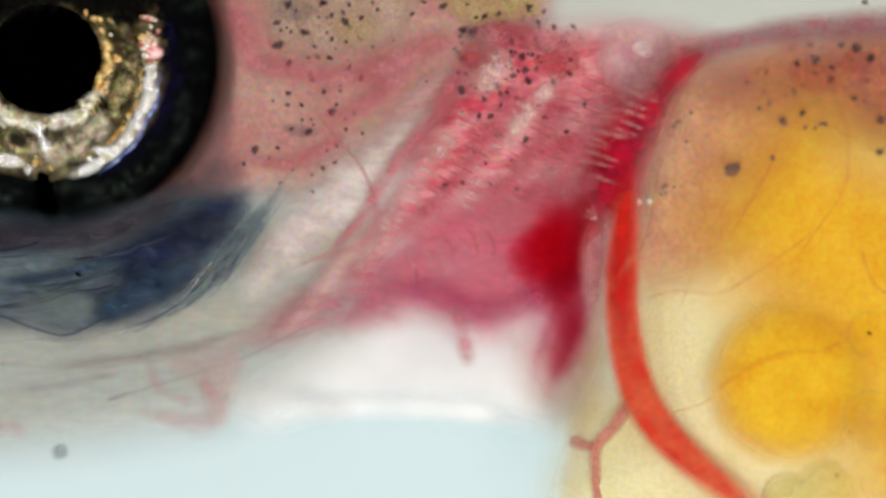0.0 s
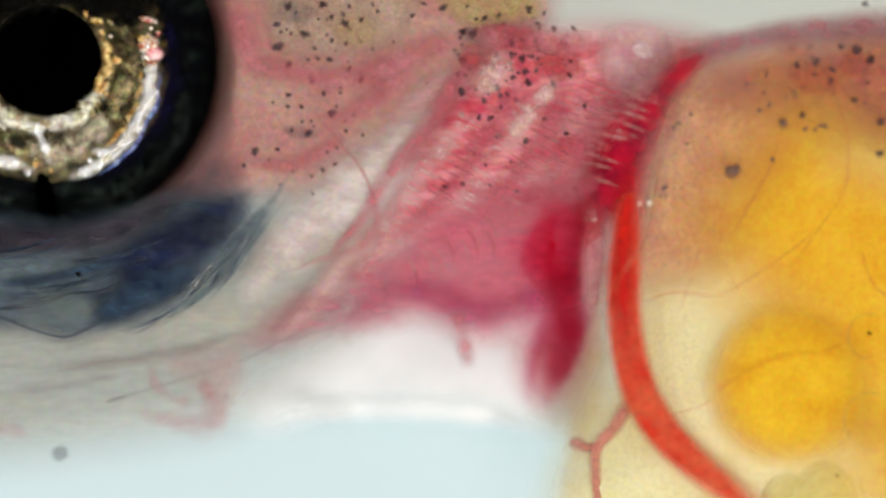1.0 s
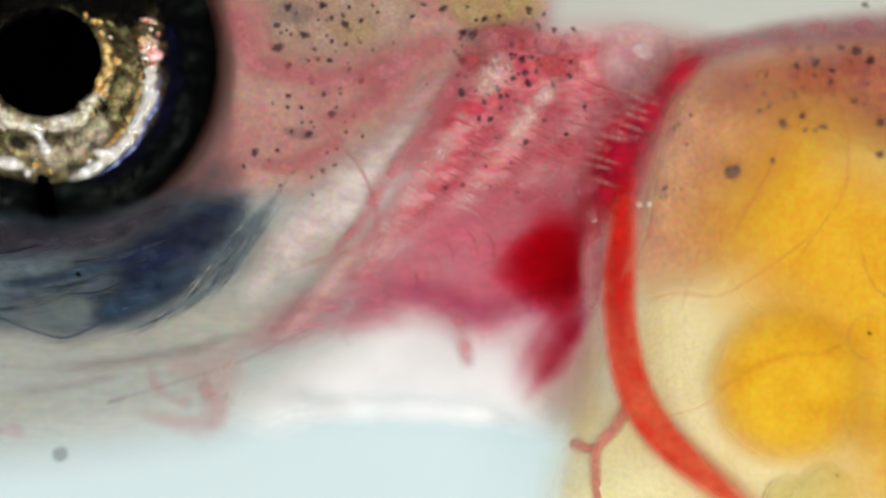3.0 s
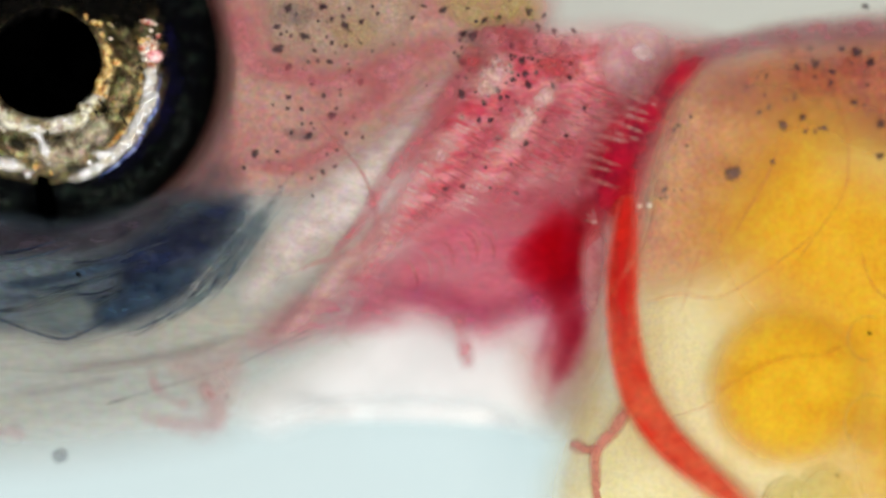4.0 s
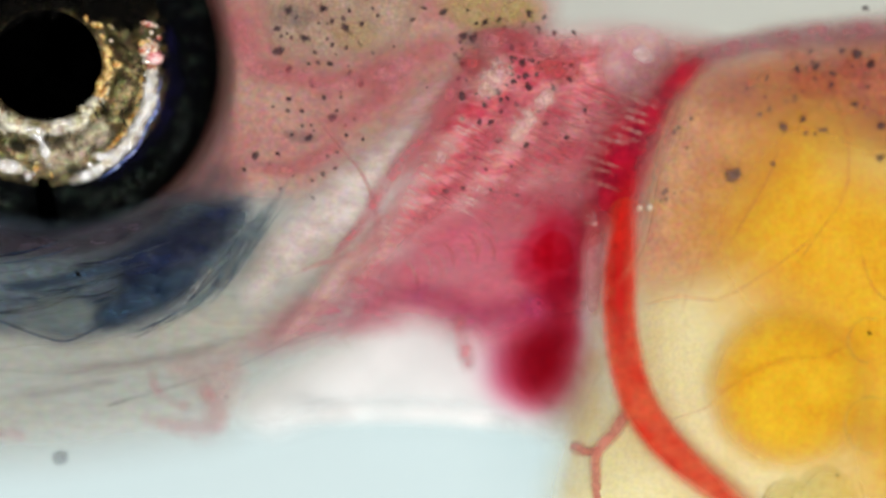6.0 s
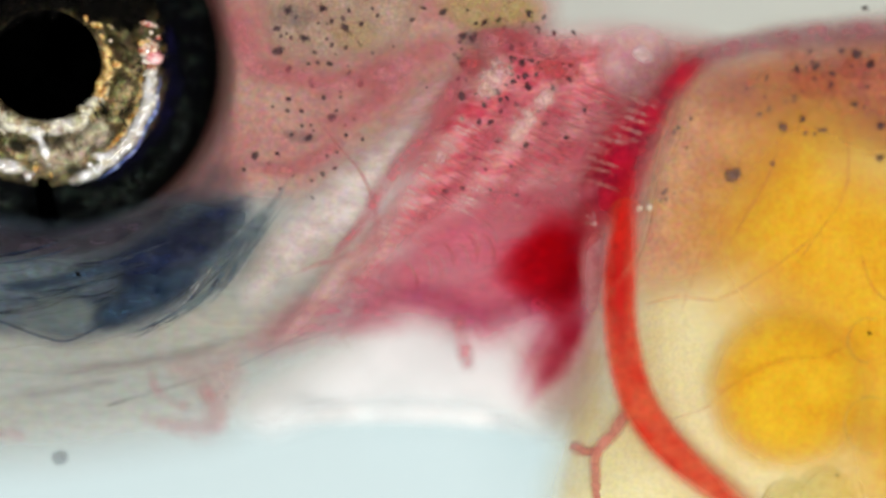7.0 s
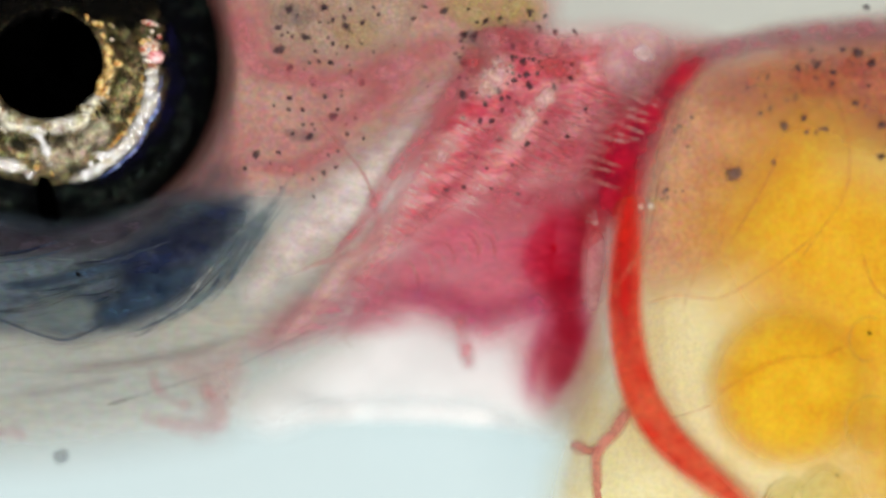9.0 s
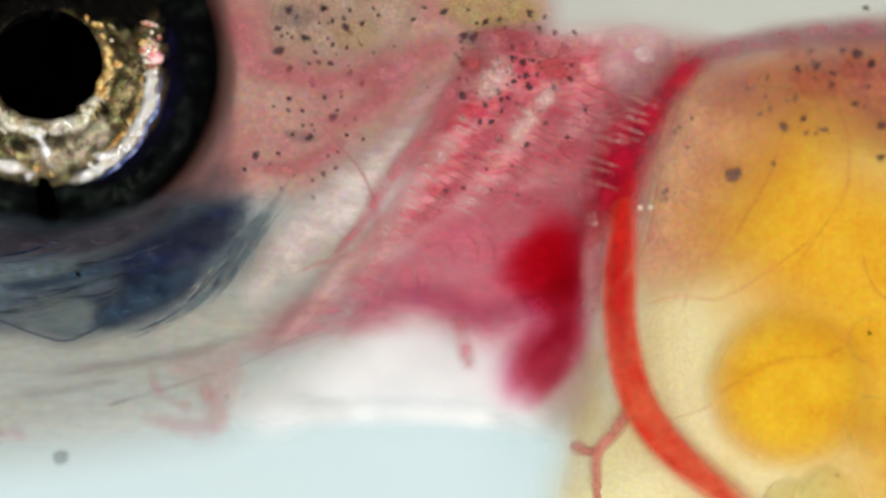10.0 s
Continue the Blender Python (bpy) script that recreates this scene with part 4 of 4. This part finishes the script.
def build_patches():
    """Faint stains of pigment in the skin."""
    for x, y, a, b, mat, text in ((850, 2, 84, 46, "olive", "olive yellow pigment patch"), (930, 6, 40, 26, "olive", "olive yellow pigment patch"), (520, 18, 44, 26, "smudge", "grey pigment smudge"),
                                  (842, 60, 34, 18, "smudge", "grey pigment smudge"), (530, 232, 34, 12, "smudge", "grey pigment smudge"), (632, 50, 50, 34, "smudge_tan", "tan yellow pigment patch"),
                                  (1405, 80, 40, 22, "smudge_red", "rusty pigment smudge"), (1440, 140, 50, 30, "smudge_red", "rusty pigment smudge"), (1500, 110, 46, 26, "smudge_red", "rusty pigment smudge"),
                                  (950, 74, 80, 26, "blood_net", "red blood net in the skin"), (900, 60, 60, 22, "blood_net", "red blood net in the skin"), (990, 110, 50, 30, "blood_net", "red blood net in the skin"), (850, 100, 40, 30, "blood_net", "red blood net in the skin")):
        dome("pigment_patch", x, y, top(x, y) + 1, a, b, 3, 10, M[mat], larva, text, seg=28, rings=8, lump=0.3, lump_size=1.5)


def build_spots():
    """Black pigment cells on the skin: x, y and size."""
    brow = (510, 8, 8, 570, 5, 7, 587, 27, 6, 563, 30, 4, 618, 8, 5, 611, 38, 9, 639, 32, 6, 490, 40, 7, 538, 57, 10, 578, 58, 4, 587, 69, 6, 612, 74, 5, 638, 69, 5, 491, 80, 9,
            556, 82, 6, 545, 102, 4, 583, 102, 7, 510, 111, 7, 552, 136, 9, 639, 139, 7)
    cheek = (602, 152, 4, 573, 162, 5, 510, 165, 6, 533, 186, 5, 587, 198, 9, 626, 200, 4, 612, 229, 5, 641, 236, 5, 545, 233, 8, 515, 228, 5, 450, 266, 10, 490, 262, 5, 431, 290, 5,
             571, 296, 4, 592, 287, 4, 551, 309, 4, 495, 323, 4, 553, 340, 4, 475, 280, 4, 755, 144, 3)
    crown = (730, 24, 5, 785, 10, 8, 750, 3, 5, 828, 5, 6, 850, 12, 4, 820, 53, 9, 838, 56, 11, 858, 28, 7, 843, 30, 5, 884, 23, 6, 865, 60, 7, 898, 60, 8, 892, 40, 5, 906, 74, 6,
             925, 68, 6, 905, 92, 5, 925, 101, 8, 938, 14, 9, 963, 20, 6, 953, 38, 5, 981, 50, 5, 1016, 47, 6, 950, 70, 6, 996, 71, 6, 942, 96, 5)
    gill = (820, 103, 9, 811, 129, 6, 817, 160, 11, 872, 115, 5, 902, 108, 4, 930, 124, 8, 908, 134, 7, 896, 140, 4, 935, 143, 8, 879, 152, 10, 898, 164, 5, 914, 175, 7, 887, 187, 5,
            857, 176, 7, 852, 143, 4, 864, 163, 4, 842, 156, 4, 987, 117, 5, 1008, 130, 6, 979, 145, 7, 1035, 184, 5, 953, 187, 4, 818, 200, 4, 848, 206, 6, 868, 206, 7)
    low = (881, 237, 9, 931, 247, 8, 965, 208, 6, 1003, 233, 6, 789, 328, 6, 819, 323, 6, 914, 335, 6, 868, 326, 4, 840, 270, 4, 860, 290, 4, 905, 284, 4)
    back = (1515, 86, 12, 1540, 104, 10, 1488, 80, 7, 1443, 107, 9, 1410, 113, 7, 1472, 121, 6, 1471, 140, 5, 1511, 175, 7, 1420, 201, 7, 1385, 215, 9, 1450, 221, 4, 1405, 160, 4, 1340, 130, 3, 1362, 180, 3, 1367, 280, 6,
            1297, 301, 16, 1176, 330, 7, 1178, 342, 4, 1558, 213, 10, 1556, 270, 8, 1433, 80, 5, 1530, 5, 8, 1500, 100, 4, 1535, 144, 4, 1168, 345, 4, 1205, 330, 3)
    # a loose grey speck by the jaw, no pigment cell
    dome("pigment_spot", 104, 802, top(104, 802) + 3, 17, 16, 5, 20, M["speck"], larva, "pale grey speck at the jaw's edge, not part of the fish", seg=20, rings=10, lump=0.3)
    rnd = random.Random(11)
    for cx, cy, ax, ay, n in ((905, 84, 110, 84, 50), (590, 60, 120, 70, 22), (560, 230, 110, 80, 14), (1430, 150, 110, 80, 22), (1200, 240, 40, 110, 6)):      # small ones between
        for k in range(n):
            w, q = rnd.uniform(0, 2 * math.pi), math.sqrt(rnd.random())
            x, y, r = cx + ax * q * math.cos(w), max(3, cy + ay * q * math.sin(w)), rnd.uniform(2.2, 4.6)
            if top(x, y) > -200:
                dome("pigment_spot", x, y, top(x, y) + 1, r * rnd.uniform(0.9, 1.4), r, r * 0.5, rnd.uniform(0, 180), M["faint"], larva, seg=12, rings=6, lump=0.5, lump_size=1.5)
    for group in (brow, cheek, crown, gill, low, back):
        for k in range(0, len(group), 3):
            x, y, r = group[k:k + 3]
            weak = r <= 4 or (group is back and r < 20 and x < 1400)
            dome("pigment_spot", x, y, top(x, y) + 2, r * 0.95 * rnd.uniform(0.9, 1.25), r * 0.85 * rnd.uniform(0.8, 1.05), r * 0.6, rnd.uniform(0, 180), M["faint" if weak else "pigment"], larva,
                 seg=18, rings=10, lump=0.6, lump_size=1.5)


M["dust"] = tissue("black_dust", (6, 6, 6), (16, 14, 14), 1.0, blotch=4, grain=2, spec=0.05, bump=0)
M["bead"] = tissue("wet_bead", (236, 226, 200), (240, 232, 210), 1.0, blotch=8, grain=4, rough=0.08, spec=1.0, bump=0, mottle=0.05)

build_body()
build_eye()
build_gills()
build_blue()
build_jaw()
build_yolk()
build_vessels()
build_haze()
build_patches()
build_spots()

vessel = strand("main_vessel", [(x, y, h, r * 1.15) for x, y, h, r in (
    (1112, 250, -20, 24), (1106, 330, 2, 33), (1101, 400, 14, 34), (1095, 480, 26, 34), (1098, 580, 44, 35), (1120, 680, 50, 36), (1165, 760, 55, 36), (1238, 832, 55, 36),
    (1332, 902, 45, 38), (1450, 970, 20, 38))], M["vessel"], larva, "orange red main vein over the yolk", around=24, fade=26)
strand("red_stream", [(1118, 258, 26, 26), (1108, 310, 34, 36), (1101, 370, 44, 38), (1096, 430, 52, 37), (1096, 510, 66, 34), (1102, 600, 70, 32), (1124, 680, 82, 26)], M["stream"], vessel, "deep red upper stream of the vein", around=16, flat=0.4, fade=16)


def chamber(x, y, h, base, shells):
    """A heart chamber in shells, the outer one clear and the inner ones full of blood."""
    outer = None
    for part_name, rx, ry, rz, mat, text in shells:
        ob = dome(part_name, x if outer is None else 0, y if outer is None else 0, h, rx, ry, rz, 0, M[mat], outer or larva, text, seg=48, rings=32, lump=0.12, lump_size=1.3, local=True, base=base, power=2.0)
        if outer is None:
            outer = ob
        else:
            ob.location = (0, 0, 0)
    return outer


# added still specks that stand in for dust in the optics
for x, y, r in ((138, 486, 4.5), (400, 703, 2.5), (1538, 590, 2.6), (1480, 841, 2.2)):
    speck = dome("dust_speck", x, y, top(x, y) + 2.5 * r, r * 1.3, r, r, 30, M["dust"], None, seg=10, rings=6, lump=0.4, lump_size=1.5, local=True)
    tagged(speck, "tiny black speck standing in for dust in the optics", "dust", group="dust specks")


atrium = chamber(972, 452, -70, 1.0, (("atrium", 132, 130, 34, "halo", "rosy heart atrium"), ("atrium_wall", 112, 112, 30, "heart", "red atrium wall"),
                                           ("atrium_blood", 104, 104, 22, "blood", "red blood in the atrium"), ("atrium_core", 78, 80, 32, "blood", "dark red core of the blood in the atrium")))
ventricle = chamber(958, 630, -205, 0.45, (("ventricle", 112, 142, 28, "wall", "rosy heart ventricle"), ("ventricle_wall", 86, 122, 24, "rosy_muscle", "red ventricle wall"),
                                                 ("ventricle_blood", 74, 114, 20, "rosy_blood", "dark red blood in the ventricle")))
stalk = chamber(1000, 620, -215, 0.0, (("ventricle_stalk", 40, 92, 24, "stalk", "slender rosy stalk of the emptied ventricle"),))
sinus = chamber(1074, 326, -22, 0.0, (("sinus", 62, 130, 12, "sinus", "red sinus of the heart"), ("sinus_blood", 46, 104, 10, "sinus", "dark red blood in the sinus")))

for ob in (atrium, *atrium.children):      # a three-cornered bag, its blind end low
    for v in ob.data.vertices:
        v.co.y *= max(0.4, 1 + 0.55 * min(0.0, v.co.x) / (100 * U))
        v.co.y += 0.3 * min(0.0, v.co.x + 20 * U) + 2 * U
for ob in (ventricle, *ventricle.children):      # pear-shaped, the neck above
    for v in ob.data.vertices:
        v.co.x *= 1 - 0.16 * v.co.y / (100 * U)
        v.co.y += 8 * U


# ---- what moves ----
FULL = [-0.27, 0.3, 0.865, 1.46, 2.005, 2.565, 3.15, 3.73, 4.32, 4.87, 5.437, 6.01, 6.6, 7.175, 7.74, 8.32, 8.87, 9.47, 10.05, 10.63]  # moments at which the ventricle is full
# phase of the beat: ventricle's x, y, lean and roll; atrium's x, y and roll; sinus's x; sway of the main vessel
BEAT = [(0.00, 946, 634, 18, 0, 980, 440, 56, 1082, 0), (0.06, 952, 634, 17, 16, 982, 440, 60, 1081, 1), (0.14, 972, 632, 16, 40, 984, 440, 62, 1079, 4), (0.22, 992, 624, 13, 60, 986, 440, 60, 1076, 8),
        (0.32, 1002, 616, 10, 72, 986, 440, 55, 1073, 8), (0.45, 1000, 614, 14, 76, 984, 443, 43, 1071, 5), (0.60, 990, 620, 22, 76, 978, 450, 24, 1070, 2),
        (0.75, 982, 626, 28, 75, 970, 460, 6, 1073, 0), (0.84, 978, 630, 30, 72, 966, 466, 0, 1078, -1), (0.90, 970, 632, 28, 56, 968, 462, 17, 1080, -1), (0.95, 958, 634, 24, 28, 976, 448, 47, 1081, 0),
        (1.00, 946, 634, 18, 0, 980, 440, 56, 1082, 0)]


def beat(t):
    """The state of the heart at t seconds."""
    k = max(i for i, f in enumerate(FULL) if f <= t)
    p = (t - FULL[k]) / (FULL[k + 1] - FULL[k])
    for a, b in zip(BEAT, BEAT[1:]):
        if a[0] <= p <= b[0]:
            f = (p - a[0]) / (b[0] - a[0])
            return [u + (v - u) * f for u, v in zip(a[1:], b[1:])]


def motions():
    drift = [(0, 0, 0), (0.5, 0, 3), (1, 0, 3), (1.5, 0, 2), (2, -0.5, 2), (2.5, 0, 3), (4, 0, 7), (4.5, 0.5, 8), (5, 1.5, 10.5), (5.5, 1, 10.5), (7, 0, 10.5), (7.5, -0.5, 13),
             (8, 1.5, 10), (8.5, 2, 8.5), (9, 2, 8.5), (9.5, 1.5, 8.5), (10, 1.5, 10)]
    walk(larva, [(t, Matrix.Translation(P(784 + x, 441 + y))) for t, x, y in drift])
    times = [k / 40 for k in range(401)]
    states = [(t, beat(t)) for t in times]
    # an emptied chamber turns edge on, and its blood sinks away behind the membrane under it
    walk(ventricle, [(t, Matrix.Translation(P(s[0], s[1] - 14, -205 - 70 * (s[3] / 76) ** 3)) @ pose(0, 0, 0, 0, 0, -s[2]) @ pose(0, 0, 0, 0.35 * s[3], 0, 0) @ pose(0, 0, 0, 0, s[3], 0)) for t, s in states])
    for ob in ventricle.children:
        if ob.name.startswith("ventricle_blood"):
            walk(ob, [(t, pose(0, 0, 0, 0, -s[3], 0) @ pose(0, 0, 0, -0.35 * s[3], 0, 0) @ Matrix.Translation((12 * U, -2 * U, -100 * min(1.0, s[3] / 62) * U))) for t, s in states])
    for ob in atrium.children:
        if ob.name.startswith(("atrium_blood", "atrium_core")):
            walk(ob, [(t, pose(0, 0, 0, 0, -s[6], 0) @ Matrix.Translation((0, 0, -78 * min(1.0, s[6] / 56) * U))) for t, s in states])
    walk(stalk, [(t, Matrix.Translation(P(s[0] + 8, s[1] - 12, -215)) @ pose(0, 0, 0, 0, 0, -s[2])) for t, s in states])
    walk(atrium, [(t, Matrix.Translation(P(s[4], s[5], -70)) @ pose(0, 0, 0, 0, s[6], 0)) for t, s in states])
    walk(sinus, [(t, Matrix.Translation(P(s[7], 326, -22)) @ pose(0, 0, 0, 0, 0, -24)) for t, s in states])
    walk(vessel, [(t, Matrix.Translation((s[8] * U, 0, 0))) for t, s in states])


motions()
